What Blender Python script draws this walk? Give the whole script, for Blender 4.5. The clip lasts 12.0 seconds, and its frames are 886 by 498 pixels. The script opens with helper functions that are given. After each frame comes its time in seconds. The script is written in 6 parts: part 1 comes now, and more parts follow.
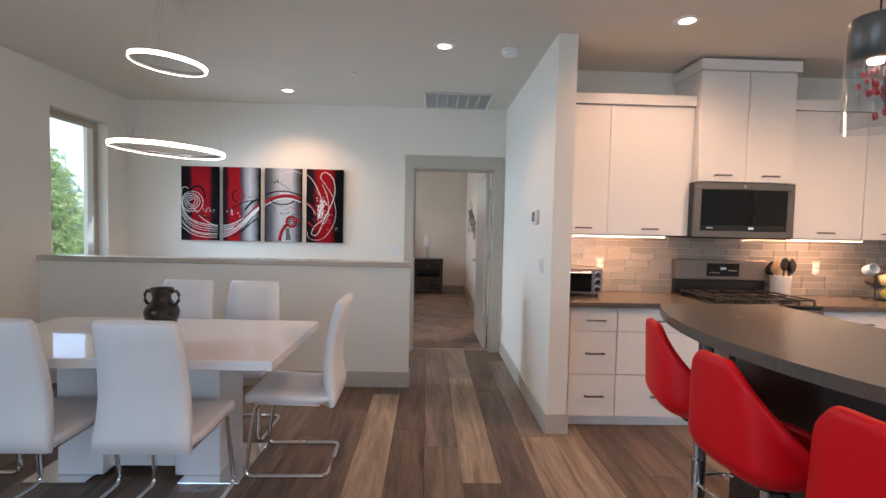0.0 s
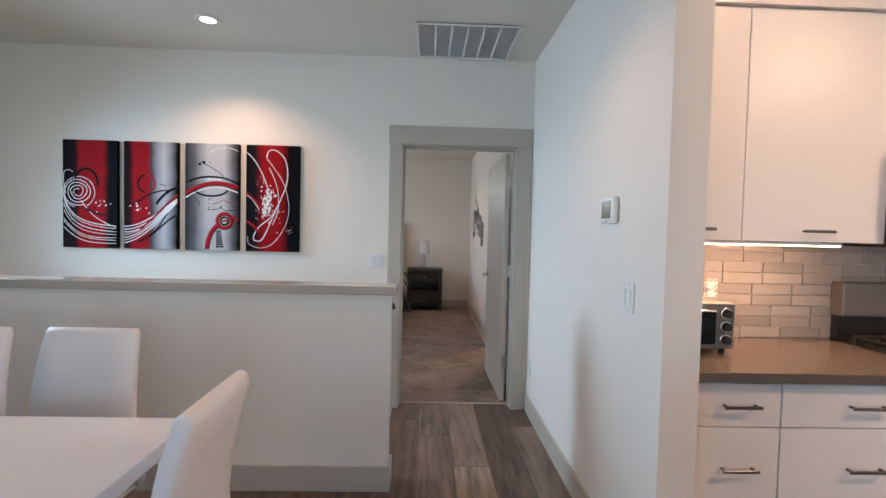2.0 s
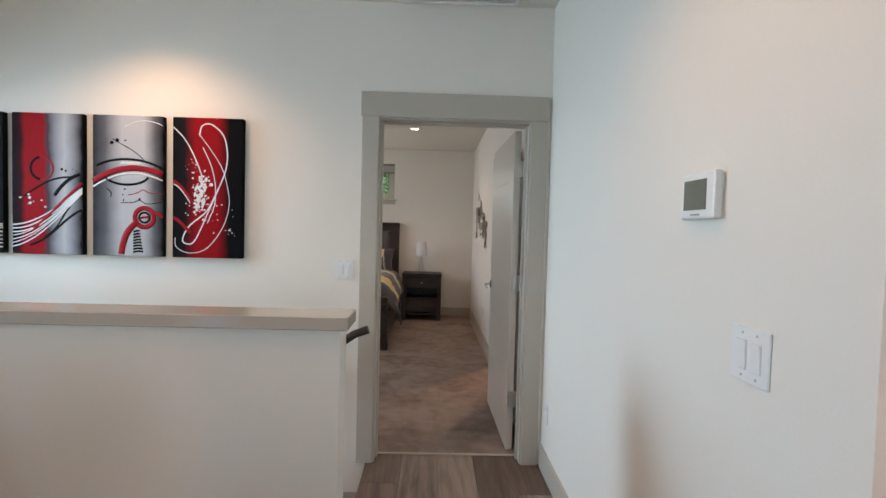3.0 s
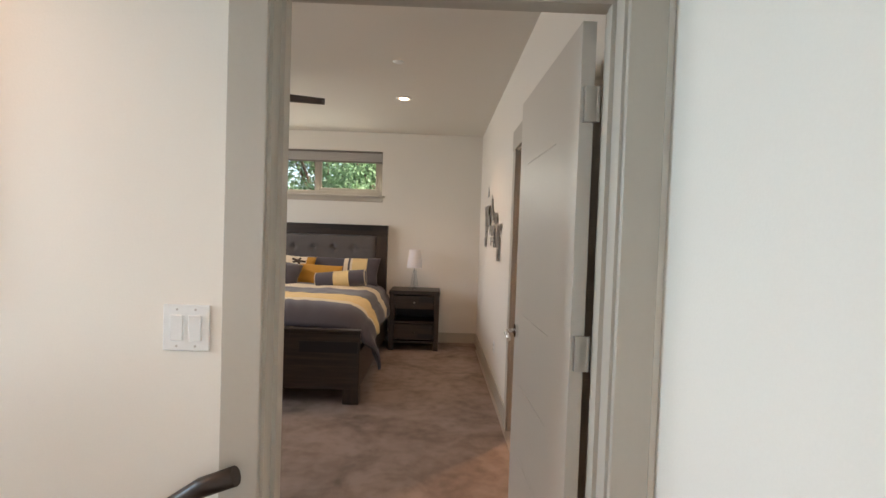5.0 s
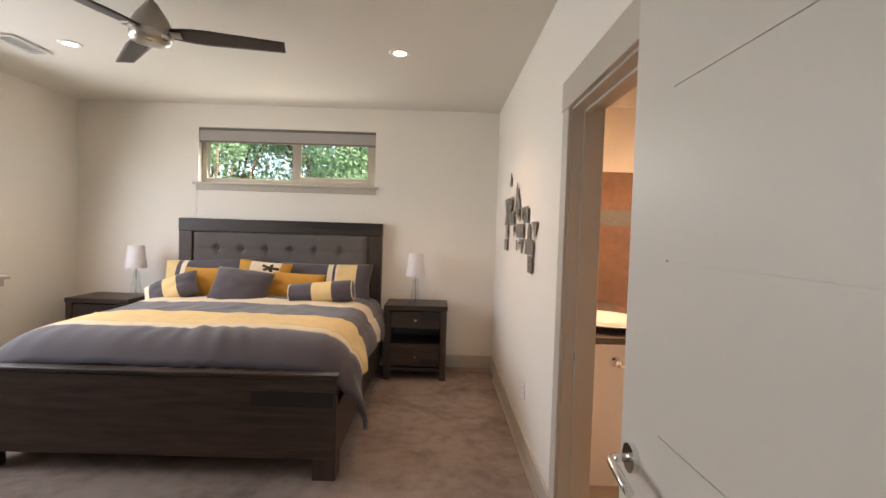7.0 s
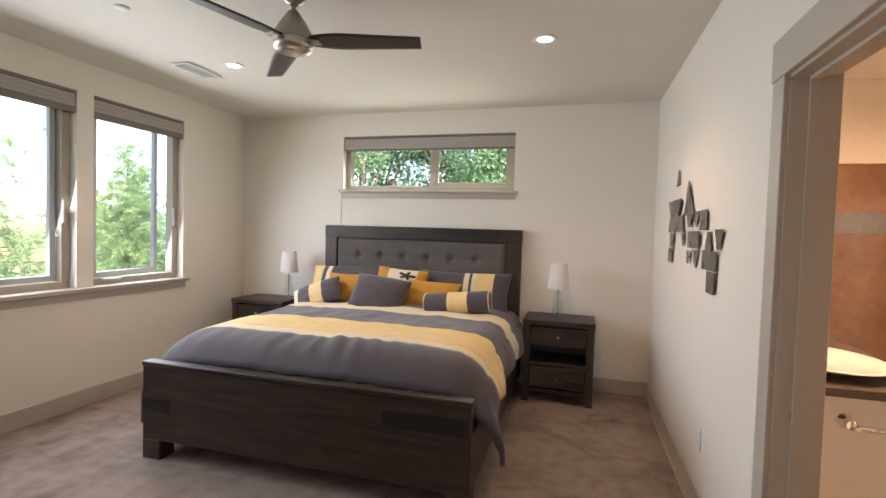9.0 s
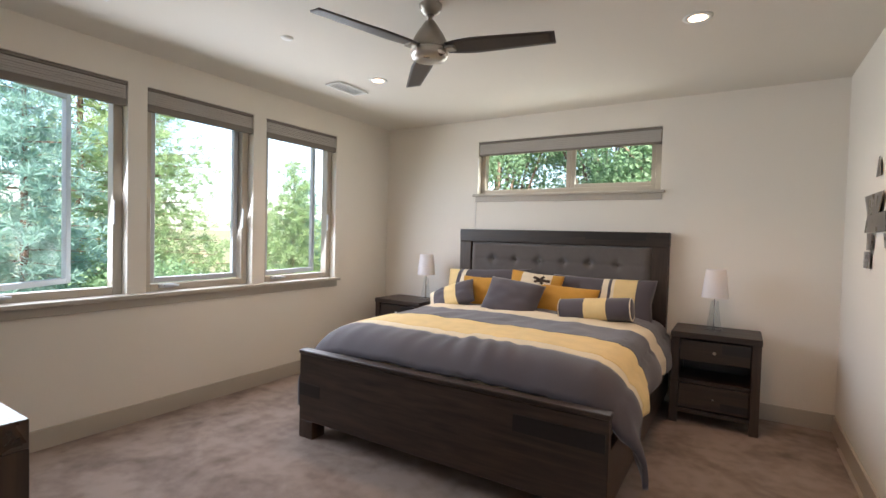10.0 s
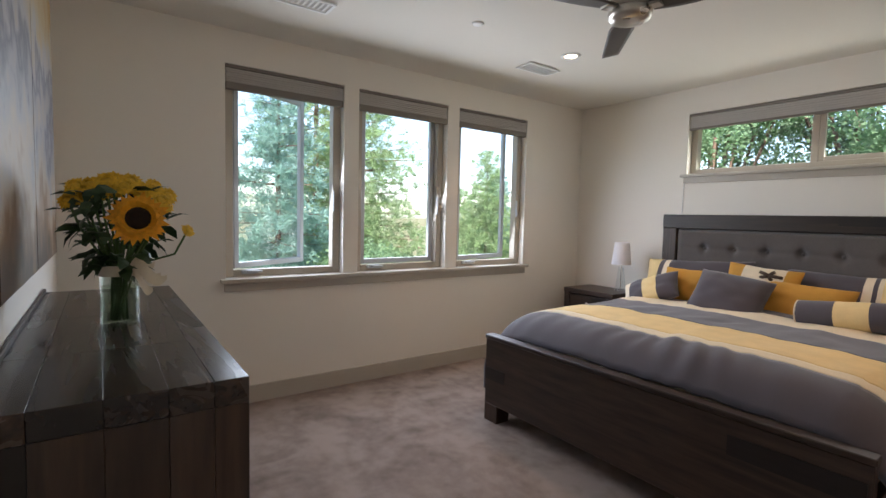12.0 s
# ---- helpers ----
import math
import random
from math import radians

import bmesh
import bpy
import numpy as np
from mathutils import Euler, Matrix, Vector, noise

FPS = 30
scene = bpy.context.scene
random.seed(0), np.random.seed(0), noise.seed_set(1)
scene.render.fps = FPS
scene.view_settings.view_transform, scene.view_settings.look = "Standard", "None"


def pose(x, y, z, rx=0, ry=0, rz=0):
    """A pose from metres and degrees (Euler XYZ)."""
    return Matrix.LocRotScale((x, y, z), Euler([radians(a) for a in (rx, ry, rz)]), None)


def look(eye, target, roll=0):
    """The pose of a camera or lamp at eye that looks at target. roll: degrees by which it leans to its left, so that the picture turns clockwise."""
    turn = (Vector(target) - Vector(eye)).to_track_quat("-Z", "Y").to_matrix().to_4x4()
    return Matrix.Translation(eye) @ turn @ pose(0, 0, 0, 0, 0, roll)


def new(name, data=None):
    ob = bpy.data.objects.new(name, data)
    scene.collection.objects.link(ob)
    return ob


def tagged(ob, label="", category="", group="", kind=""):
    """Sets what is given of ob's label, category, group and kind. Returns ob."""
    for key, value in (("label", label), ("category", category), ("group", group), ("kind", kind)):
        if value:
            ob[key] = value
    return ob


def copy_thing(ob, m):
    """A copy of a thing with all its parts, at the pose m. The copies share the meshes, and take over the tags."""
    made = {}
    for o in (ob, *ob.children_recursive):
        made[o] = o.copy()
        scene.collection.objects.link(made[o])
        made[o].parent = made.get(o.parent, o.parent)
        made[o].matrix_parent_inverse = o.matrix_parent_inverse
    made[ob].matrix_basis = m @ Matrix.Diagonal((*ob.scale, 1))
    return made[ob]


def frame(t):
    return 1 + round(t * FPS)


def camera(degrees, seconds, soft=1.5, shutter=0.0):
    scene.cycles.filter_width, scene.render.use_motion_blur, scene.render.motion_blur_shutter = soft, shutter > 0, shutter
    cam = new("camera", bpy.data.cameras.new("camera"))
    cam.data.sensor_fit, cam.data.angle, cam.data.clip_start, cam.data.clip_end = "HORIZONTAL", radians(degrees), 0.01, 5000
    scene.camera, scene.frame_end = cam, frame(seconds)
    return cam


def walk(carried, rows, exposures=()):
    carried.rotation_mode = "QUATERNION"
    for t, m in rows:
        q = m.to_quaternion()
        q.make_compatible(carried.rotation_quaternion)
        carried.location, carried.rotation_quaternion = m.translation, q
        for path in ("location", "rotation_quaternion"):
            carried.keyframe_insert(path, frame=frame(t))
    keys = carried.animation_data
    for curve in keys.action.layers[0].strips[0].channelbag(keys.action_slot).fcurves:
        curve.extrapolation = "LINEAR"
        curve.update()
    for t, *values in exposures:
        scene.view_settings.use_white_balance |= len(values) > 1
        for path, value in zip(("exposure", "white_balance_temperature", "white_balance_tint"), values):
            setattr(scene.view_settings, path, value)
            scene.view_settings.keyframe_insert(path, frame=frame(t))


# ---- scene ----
cam = camera(85.6, 12.0)
PATH = [
    (0, (0.023, -0.119, 1.401), (0.085, 1.878, 1.309), 1.3),
    (0.5, (-0.008, 0.26, 1.39), (0.061, 2.257, 1.308), 1.5),
    (1, (0.003, 0.63, 1.369), (0.078, 2.627, 1.288), 1.4),
    (1.5, (0.022, 1.054, 1.371), (0.099, 3.051, 1.291), 1.4),
    (2, (0.051, 1.501, 1.382), (0.12, 3.499, 1.309), 1.4),
    (2.5, (0.123, 1.942, 1.389), (0.186, 3.94, 1.315), 1.4),
    (3, (0.173, 2.381, 1.387), (0.221, 4.379, 1.313), 1.5),
    (3.5, (0.227, 2.814, 1.396), (0.25, 4.813, 1.33), 1.6),
    (5.5, (0.282, 4.343, 1.403), (0.31, 6.342, 1.348), 2.0),
    (6, (0.263, 4.661, 1.431), (0.288, 6.66, 1.369), 1.9),
    (6.5, (0.258, 4.942, 1.443), (0.282, 6.941, 1.369), 1.8),
    (8.5, (0.16, 5.509, 1.434), (-0.121, 7.488, 1.374), 1.7),
    (9, (0.167, 5.514, 1.468), (-0.374, 7.438, 1.396), 1.7),
    (9.5, (0.171, 5.552, 1.447), (-0.648, 7.375, 1.385), 1.6),
    (10, (0.173, 5.552, 1.435), (-0.882, 7.25, 1.376), 1.5),
    (10.5, (0.162, 5.544, 1.435), (-1.068, 7.12, 1.372), 1.6),
    (11, (0.152, 5.549, 1.433), (-1.232, 6.991, 1.356), 1.5),
    (11.5, (0.143, 5.581, 1.428), (-1.377, 6.877, 1.333), 1.4),
    (12, (0.115, 5.653, 1.422), (-1.508, 6.814, 1.291), 1.4),
]
walk(cam, [(t, look(eye, target, roll)) for t, eye, target, roll in PATH],
     [(0, 1.60, 6300, 20), (1.5, 1.58, 6000, 18), (3.0, 1.62, 6350, 17), (3.5, 1.68, 6700, 18), (5.5, 2.08, 7000, 20), (6.5, 2.3, 6900, 20), (9.0, 2.2, 6600, 18), (10.5, 2.05, 6400, 18), (12, 1.74, 6300, 18)])

# ---- sky, sun, daylight ----
world = bpy.data.worlds.new("world")
scene.world = world
world.use_nodes = True
wn = world.node_tree
sky = wn.nodes.new("ShaderNodeTexSky")
sky.sky_type = "NISHITA"
sky.sun_disc = False
sky.sun_elevation = radians(49)
sky.sun_rotation = radians(133)
wn.links.new(sky.outputs[0], wn.nodes["Background"].inputs[0])
wn.nodes["Background"].inputs[1].default_value = 0.15


def lamp(name, kind, energy, m, color=(1, 1, 1), **kw):
    l = new(name, bpy.data.lights.new(name, kind))
    l.data.energy, l.data.color = energy, color
    for k, v in kw.items():
        if k == "size":
            l.data.size = v
        elif k == "size_y":
            l.data.shape = "RECTANGLE"
            l.data.size_y = v
        elif k == "spread":
            l.data.spread = radians(v)
        elif k == "angle":
            l.data.angle = v
        elif k == "spot":
            l.data.spot_size, l.data.spot_blend, l.data.shadow_soft_size = v, 0.7, 0.05
    l.matrix_world = m
    return l


lamp("sun", "SUN", 5.0, look((16, -15, 25), (0, 0, 0)), (1, 0.95, 0.86), angle=radians(0.6))
COOL = (0.84, 0.93, 1.0)
WARM = (1.0, 0.62, 0.36)
# daylight standing in the window openings
lamp("window_daylight", "AREA", 15.5, look((-3.62, 7.86, 1.65), (-1.5, 7.78, 1.0)), COOL, spread=165, size=2.8, size_y=1.3)
lamp("window_daylight", "AREA", 2.8, look((-1.38, 10.30, 2.1), (-1.38, 7, 0.8)), (0.95, 1, 0.9), size=1.7, size_y=0.4)
lamp("window_daylight", "AREA", 7.5, look((-3.30, 4.5, 1.75), (0, 4.3, 0.9)), (0.58, 0.84, 1.0), spread=95, size=0.65, size_y=1.2)
lamp("window_daylight", "AREA", 14, look((2.2, -3.95, 1.5), (0.2, 4, 1.2)), (0.42, 0.71, 1.0), size=3.6, size_y=1.9)
# daylight of the unseen side window, added to brighten stools and hall wall
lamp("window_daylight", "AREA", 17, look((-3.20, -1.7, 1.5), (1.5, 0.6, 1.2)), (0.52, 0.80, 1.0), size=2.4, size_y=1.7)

# ---- materials ----


def nodes_of(name):
    m = bpy.data.materials.new(name)
    m.use_nodes = True
    return m, m.node_tree, m.node_tree.nodes["Principled BSDF"]


def mat(name, col, rough=0.6, metal=0.0, var=0.08, scale=6.0, fine=80.0, bump=0.05, spec=0.5, dist=0.01, **kw):
    """Paint-like surface: two scales of colour change, fine relief and uneven gloss."""
    m, t, p = nodes_of(name)
    co = t.nodes.new("ShaderNodeTexCoord")
    n1 = t.nodes.new("ShaderNodeTexNoise")
    n1.inputs["Scale"].default_value = scale
    n1.inputs["Detail"].default_value = 4
    n2 = t.nodes.new("ShaderNodeTexNoise")
    n2.inputs["Scale"].default_value = fine
    n2.inputs["Detail"].default_value = 3
    for n in (n1, n2):
        t.links.new(co.outputs["Object"], n.inputs["Vector"])
    add = t.nodes.new("ShaderNodeMath")
    add.operation = "ADD"
    t.links.new(n1.outputs[0], add.inputs[0])
    t.links.new(n2.outputs[0], add.inputs[1])
    rng = t.nodes.new("ShaderNodeMapRange")
    rng.inputs["From Min"].default_value, rng.inputs["From Max"].default_value = 0.6, 1.4
    t.links.new(add.outputs[0], rng.inputs[0])
    mix = t.nodes.new("ShaderNodeMix")
    mix.data_type = "RGBA"
    mix.inputs[6].default_value = (*[max(0, c * (1 - var)) for c in col], 1)
    mix.inputs[7].default_value = (*[min(1, c * (1 + var)) for c in col], 1)
    t.links.new(rng.outputs[0], mix.inputs[0])
    t.links.new(mix.outputs[2], p.inputs["Base Color"])
    r2 = t.nodes.new("ShaderNodeMapRange")
    r2.inputs["To Min"].default_value, r2.inputs["To Max"].default_value = max(0.02, rough * 0.88), min(1, rough * 1.12)
    t.links.new(n1.outputs[0], r2.inputs[0])
    t.links.new(r2.outputs[0], p.inputs["Roughness"])
    p.inputs["Metallic"].default_value = metal
    p.inputs["Specular IOR Level"].default_value = spec
    if bump:
        b = t.nodes.new("ShaderNodeBump")
        b.inputs["Strength"].default_value, b.inputs["Distance"].default_value = bump, dist
        t.links.new(n2.outputs[0], b.inputs["Height"])
        t.links.new(b.outputs[0], p.inputs["Normal"])
    for k, v in kw.items():
        p.inputs[k.replace("_", " ")].default_value = v
    return m


def wood(name, dark, light, along="y", rough=0.45, rand=0.25, grain=14.0, bump=0.15):
    """Wood with long grain, knots' worth of wander and a tone of its own for every piece."""
    m, t, p = nodes_of(name)
    co = t.nodes.new("ShaderNodeTexCoord")
    info = t.nodes.new("ShaderNodeObjectInfo")
    off = t.nodes.new("ShaderNodeVectorMath")
    off.operation = "ADD"
    sc = t.nodes.new("ShaderNodeMath")
    sc.operation = "MULTIPLY"
    sc.inputs[1].default_value = 37.0
    t.links.new(info.outputs["Random"], sc.inputs[0])
    t.links.new(co.outputs["Object"], off.inputs[0])
    t.links.new(sc.outputs[0], off.inputs[1])
    mp = t.nodes.new("ShaderNodeMapping")
    s = {"x": (0.09, 1, 1), "y": (1, 0.09, 1), "z": (1, 1, 0.09)}[along]
    mp.inputs["Scale"].default_value = [v * grain for v in s]
    t.links.new(off.outputs[0], mp.inputs["Vector"])
    n1 = t.nodes.new("ShaderNodeTexNoise")
    n1.inputs["Scale"].default_value, n1.inputs["Detail"].default_value, n1.inputs["Distortion"].default_value = 1.0, 6, 1.2
    t.links.new(mp.outputs[0], n1.inputs["Vector"])
    n2 = t.nodes.new("ShaderNodeTexNoise")
    n2.inputs["Scale"].default_value, n2.inputs["Detail"].default_value = 5.0, 5
    t.links.new(mp.outputs[0], n2.inputs["Vector"])
    add = t.nodes.new("ShaderNodeMath")
    add.operation = "MULTIPLY_ADD"
    add.inputs[1].default_value = 0.5
    t.links.new(n2.outputs[0], add.inputs[0])
    t.links.new(n1.outputs[0], add.inputs[2])
    ramp = t.nodes.new("ShaderNodeValToRGB")
    ramp.color_ramp.elements[0].position, ramp.color_ramp.elements[0].color = 0.48, (*dark, 1)
    ramp.color_ramp.elements[1].position, ramp.color_ramp.elements[1].color = 0.95, (*light, 1)
    t.links.new(add.outputs[0], ramp.inputs[0])
    hsv = t.nodes.new("ShaderNodeHueSaturation")
    vr = t.nodes.new("ShaderNodeMapRange")
    vr.inputs["To Min"].default_value, vr.inputs["To Max"].default_value = 1 - rand, 1 + rand
    t.links.new(info.outputs["Random"], vr.inputs[0])
    t.links.new(vr.outputs[0], hsv.inputs["Value"])
    t.links.new(ramp.outputs[0], hsv.inputs["Color"])
    t.links.new(hsv.outputs[0], p.inputs["Base Color"])
    rr = t.nodes.new("ShaderNodeMapRange")
    rr.inputs["To Min"].default_value, rr.inputs["To Max"].default_value = rough * 0.8, rough * 1.25
    t.links.new(n1.outputs[0], rr.inputs[0])
    t.links.new(rr.outputs[0], p.inputs["Roughness"])
    b = t.nodes.new("ShaderNodeBump")
    b.inputs["Strength"].default_value, b.inputs["Distance"].default_value = bump, 0.004
    t.links.new(n2.outputs[0], b.inputs["Height"])
    t.links.new(b.outputs[0], p.inputs["Normal"])
    return m


def glow(name, col, strength):
    m, t, p = nodes_of(name)
    p.inputs["Base Color"].default_value = (*col, 1)
    p.inputs["Emission Color"].default_value = (*col, 1)
    p.inputs["Emission Strength"].default_value = strength
    return m


def clear(name, tint=(1, 1, 1), gloss=0.06):
    m, t, p = nodes_of(name)
    t.nodes.remove(p)
    tr = t.nodes.new("ShaderNodeBsdfTransparent")
    tr.inputs[0].default_value = (*tint, 1)
    gl = t.nodes.new("ShaderNodeBsdfGlossy")
    gl.inputs["Roughness"].default_value = 0.02
    lw = t.nodes.new("ShaderNodeLayerWeight")
    pw = t.nodes.new("ShaderNodeMath")
    pw.operation = "POWER"
    pw.inputs[1].default_value = 4.0
    t.links.new(lw.outputs["Facing"], pw.inputs[0])
    fr = t.nodes.new("ShaderNodeMapRange")
    fr.inputs["To Min"].default_value, fr.inputs["To Max"].default_value = gloss * 0.6, 0.6
    t.links.new(pw.outputs[0], fr.inputs[0])
    mx = t.nodes.new("ShaderNodeMixShader")
    t.links.new(fr.outputs[0], mx.inputs[0])
    t.links.new(tr.outputs[0], mx.inputs[1])
    t.links.new(gl.outputs[0], mx.inputs[2])
    t.links.new(mx.outputs[0], t.nodes["Material Output"].inputs[0])
    return m


def leafy(name, c0, c1):
    """Foliage: each clump with a green of its own, light passing through."""
    m, t, p = nodes_of(name)
    g = t.nodes.new("ShaderNodeNewGeometry")
    ramp = t.nodes.new("ShaderNodeValToRGB")
    ramp.color_ramp.elements[0].color, ramp.color_ramp.elements[1].color = (*c0, 1), (*c1, 1)
    t.links.new(g.outputs["Random Per Island"], ramp.inputs[0])
    t.links.new(ramp.outputs[0], p.inputs["Base Color"])
    p.inputs["Roughness"].default_value = 0.6
    tl = t.nodes.new("ShaderNodeBsdfTranslucent")
    t.links.new(ramp.outputs[0], tl.inputs[0])
    mx = t.nodes.new("ShaderNodeMixShader")
    mx.inputs[0].default_value = 0.55
    t.links.new(p.outputs[0], mx.inputs[1])
    t.links.new(tl.outputs[0], mx.inputs[2])
    t.links.new(mx.outputs[0], t.nodes["Material Output"].inputs[0])
    return m


def carpet_mat():
    """Cut pile with brushed patches, tufts and footfall marks."""
    m, t, p = nodes_of("carpet")
    co = t.nodes.new("ShaderNodeTexCoord")
    big, mid, fine = [t.nodes.new("ShaderNodeTexNoise") for _ in range(3)]
    for n, s, d in ((big, 2.6, 5), (mid, 11, 5), (fine, 240, 2)):
        n.inputs["Scale"].default_value, n.inputs["Detail"].default_value = s, d
        t.links.new(co.outputs["Object"], n.inputs["Vector"])
    big.inputs["Distortion"].default_value = 0.8
    a = t.nodes.new("ShaderNodeMath")
    a.operation = "MULTIPLY_ADD"
    a.inputs[1].default_value = 0.6
    t.links.new(mid.outputs[0], a.inputs[0])
    t.links.new(big.outputs[0], a.inputs[2])
    c = t.nodes.new("ShaderNodeMath")
    c.operation = "MULTIPLY_ADD"
    c.inputs[1].default_value = 0.55
    t.links.new(fine.outputs[0], c.inputs[0])
    t.links.new(a.outputs[0], c.inputs[2])
    ramp = t.nodes.new("ShaderNodeValToRGB")
    ramp.color_ramp.elements[0].position, ramp.color_ramp.elements[0].color = 0.60, (0.17, 0.130, 0.108, 1)
    ramp.color_ramp.elements[1].position, ramp.color_ramp.elements[1].color = 1.0, (0.36, 0.285, 0.245, 1)
    rg = t.nodes.new("ShaderNodeMath")
    rg.operation = "MULTIPLY"
    rg.inputs[1].default_value = 0.82
    t.links.new(c.outputs[0], rg.inputs[0])
    t.links.new(rg.outputs[0], ramp.inputs[0])
    t.links.new(ramp.outputs[0], p.inputs["Base Color"])
    p.inputs["Roughness"].default_value = 0.95
    p.inputs["Specular IOR Level"].default_value = 0.1
    b = t.nodes.new("ShaderNodeBump")
    b.inputs["Strength"].default_value, b.inputs["Distance"].default_value = 0.7, 0.012
    t.links.new(c.outputs[0], b.inputs["Height"])
    t.links.new(b.outputs[0], p.inputs["Normal"])
    return m


def canvas_mat(name, stops):
    """Upright bands of paint that blend softly across a canvas 0.4 m wide."""
    m, t, p = nodes_of(name)
    co = t.nodes.new("ShaderNodeTexCoord")
    sep = t.nodes.new("ShaderNodeSeparateXYZ")
    t.links.new(co.outputs["Object"], sep.inputs[0])
    n = t.nodes.new("ShaderNodeTexNoise")
    n.inputs["Scale"].default_value, n.inputs["Detail"].default_value = 9, 5
    t.links.new(co.outputs["Object"], n.inputs["Vector"])
    a = t.nodes.new("ShaderNodeMath")
    a.operation = "MULTIPLY_ADD"
    a.inputs[1].default_value = 2.5
    a.inputs[2].default_value = 0.45
    t.links.new(sep.outputs[0], a.inputs[0])
    b = t.nodes.new("ShaderNodeMath")
    b.operation = "MULTIPLY_ADD"
    b.inputs[1].default_value = 0.1
    t.links.new(n.outputs[0], b.inputs[0])
    t.links.new(a.outputs[0], b.inputs[2])
    ramp = t.nodes.new("ShaderNodeValToRGB")
    els = ramp.color_ramp.elements
    while len(els) < len(stops):
        els.new(0.5)
    for e, (pos, col) in zip(els, stops):
        e.position, e.color = pos, (*col, 1)
    t.links.new(b.outputs[0], ramp.inputs[0])
    t.links.new(ramp.outputs[0], p.inputs["Base Color"])
    p.inputs["Roughness"].default_value = 0.7
    p.inputs["Specular IOR Level"].default_value = 0.08
    return m


def abstract_mat(name, shift):
    """Washed bands of brown, tan, slate and ochre from foot to top, scraped and blotched."""
    m, t, p = nodes_of(name)
    co = t.nodes.new("ShaderNodeTexCoord")
    sep = t.nodes.new("ShaderNodeSeparateXYZ")
    t.links.new(co.outputs["Object"], sep.inputs[0])
    mp = t.nodes.new("ShaderNodeMapping")
    mp.inputs["Location"].default_value = (shift, 0, shift * 0.7)
    t.links.new(co.outputs["Object"], mp.inputs[0])
    n1, n2 = t.nodes.new("ShaderNodeTexNoise"), t.nodes.new("ShaderNodeTexNoise")
    for n, sc, d in ((n1, 2.4, 3), (n2, 9.0, 6)):
        n.inputs["Scale"].default_value, n.inputs["Detail"].default_value = sc, d
        t.links.new(mp.outputs[0], n.inputs["Vector"])
    h = t.nodes.new("ShaderNodeMath")
    h.operation = "MULTIPLY_ADD"
    h.inputs[1].default_value, h.inputs[2].default_value = 0.70, -0.02
    t.links.new(sep.outputs[2], h.inputs[0])
    a1, a2 = t.nodes.new("ShaderNodeMath"), t.nodes.new("ShaderNodeMath")
    for a, n, k, src in ((a1, n1, 0.65, h), (a2, n2, 0.40, a1)):
        a.operation = "MULTIPLY_ADD"
        a.inputs[1].default_value = k
        t.links.new(n.outputs[0], a.inputs[0])
        t.links.new(src.outputs[0], a.inputs[2])
    ramp = t.nodes.new("ShaderNodeValToRGB")
    els = ramp.color_ramp.elements
    stops = ((0.10, (0.05, 0.022, 0.010)), (0.24, (0.22, 0.12, 0.05)), (0.36, (0.42, 0.36, 0.29)), (0.48, (0.30, 0.31, 0.34)), (0.56, (0.11, 0.12, 0.17)), (0.64, (0.38, 0.38, 0.40)), (0.76, (0.45, 0.36, 0.22)), (0.92, (0.42, 0.24, 0.06)))
    while len(els) < len(stops):
        els.new(0.5)
    for e, (pos, col) in zip(els, stops):
        e.position, e.color = pos, (*col, 1)
    t.links.new(a2.outputs[0], ramp.inputs[0])
    t.links.new(ramp.outputs[0], p.inputs["Base Color"])
    p.inputs["Roughness"].default_value = 0.38
    return m


def tile_mat():
    """Grey glass tile, each with a tone of its own and a slightly wavy face."""
    m, t, p = nodes_of("grey_glass_tile")
    co = t.nodes.new("ShaderNodeTexCoord")
    info = t.nodes.new("ShaderNodeObjectInfo")
    ramp = t.nodes.new("ShaderNodeValToRGB")
    ramp.color_ramp.elements[0].color = (0.195, 0.188, 0.176, 1)
    ramp.color_ramp.elements[1].color = (0.28, 0.27, 0.252, 1)
    t.links.new(info.outputs["Random"], ramp.inputs[0])
    t.links.new(ramp.outputs[0], p.inputs["Base Color"])
    off = t.nodes.new("ShaderNodeVectorMath")
    off.operation = "ADD"
    t.links.new(co.outputs["Object"], off.inputs[0])
    t.links.new(info.outputs["Location"], off.inputs[1])
    n = t.nodes.new("ShaderNodeTexNoise")
    n.inputs["Scale"].default_value, n.inputs["Detail"].default_value = 14, 2
    t.links.new(off.outputs[0], n.inputs["Vector"])
    b = t.nodes.new("ShaderNodeBump")
    b.inputs["Strength"].default_value, b.inputs["Distance"].default_value = 0.25, 0.006
    t.links.new(n.outputs[0], b.inputs["Height"])
    t.links.new(b.outputs[0], p.inputs["Normal"])
    p.inputs["Roughness"].default_value = 0.10
    return m


WALL = mat("wall_paint", (0.82, 0.775, 0.70), 0.62, var=0.015, scale=1.5, fine=160, bump=0.10, dist=0.003)
CEIL = mat("ceiling_paint", (0.74, 0.705, 0.64), 0.8, var=0.015, scale=1.2, fine=120, bump=0.12, dist=0.003)
TRIM = mat("taupe_trim_paint", (0.48, 0.435, 0.37), 0.4, var=0.02, scale=3, bump=0.03, dist=0.002)
DOORP = mat("door_paint", (0.60, 0.555, 0.49), 0.40, var=0.015, scale=2, bump=0.03, dist=0.002)
FRAME = mat("taupe_window_vinyl", (0.44, 0.385, 0.31), 0.4, var=0.03)
SASH = mat("pale_sash_vinyl", (0.50, 0.52, 0.54), 0.35, var=0.03)
BLINDR = mat("dark_blind_rail", (0.20, 0.175, 0.15), 0.5, var=0.05)
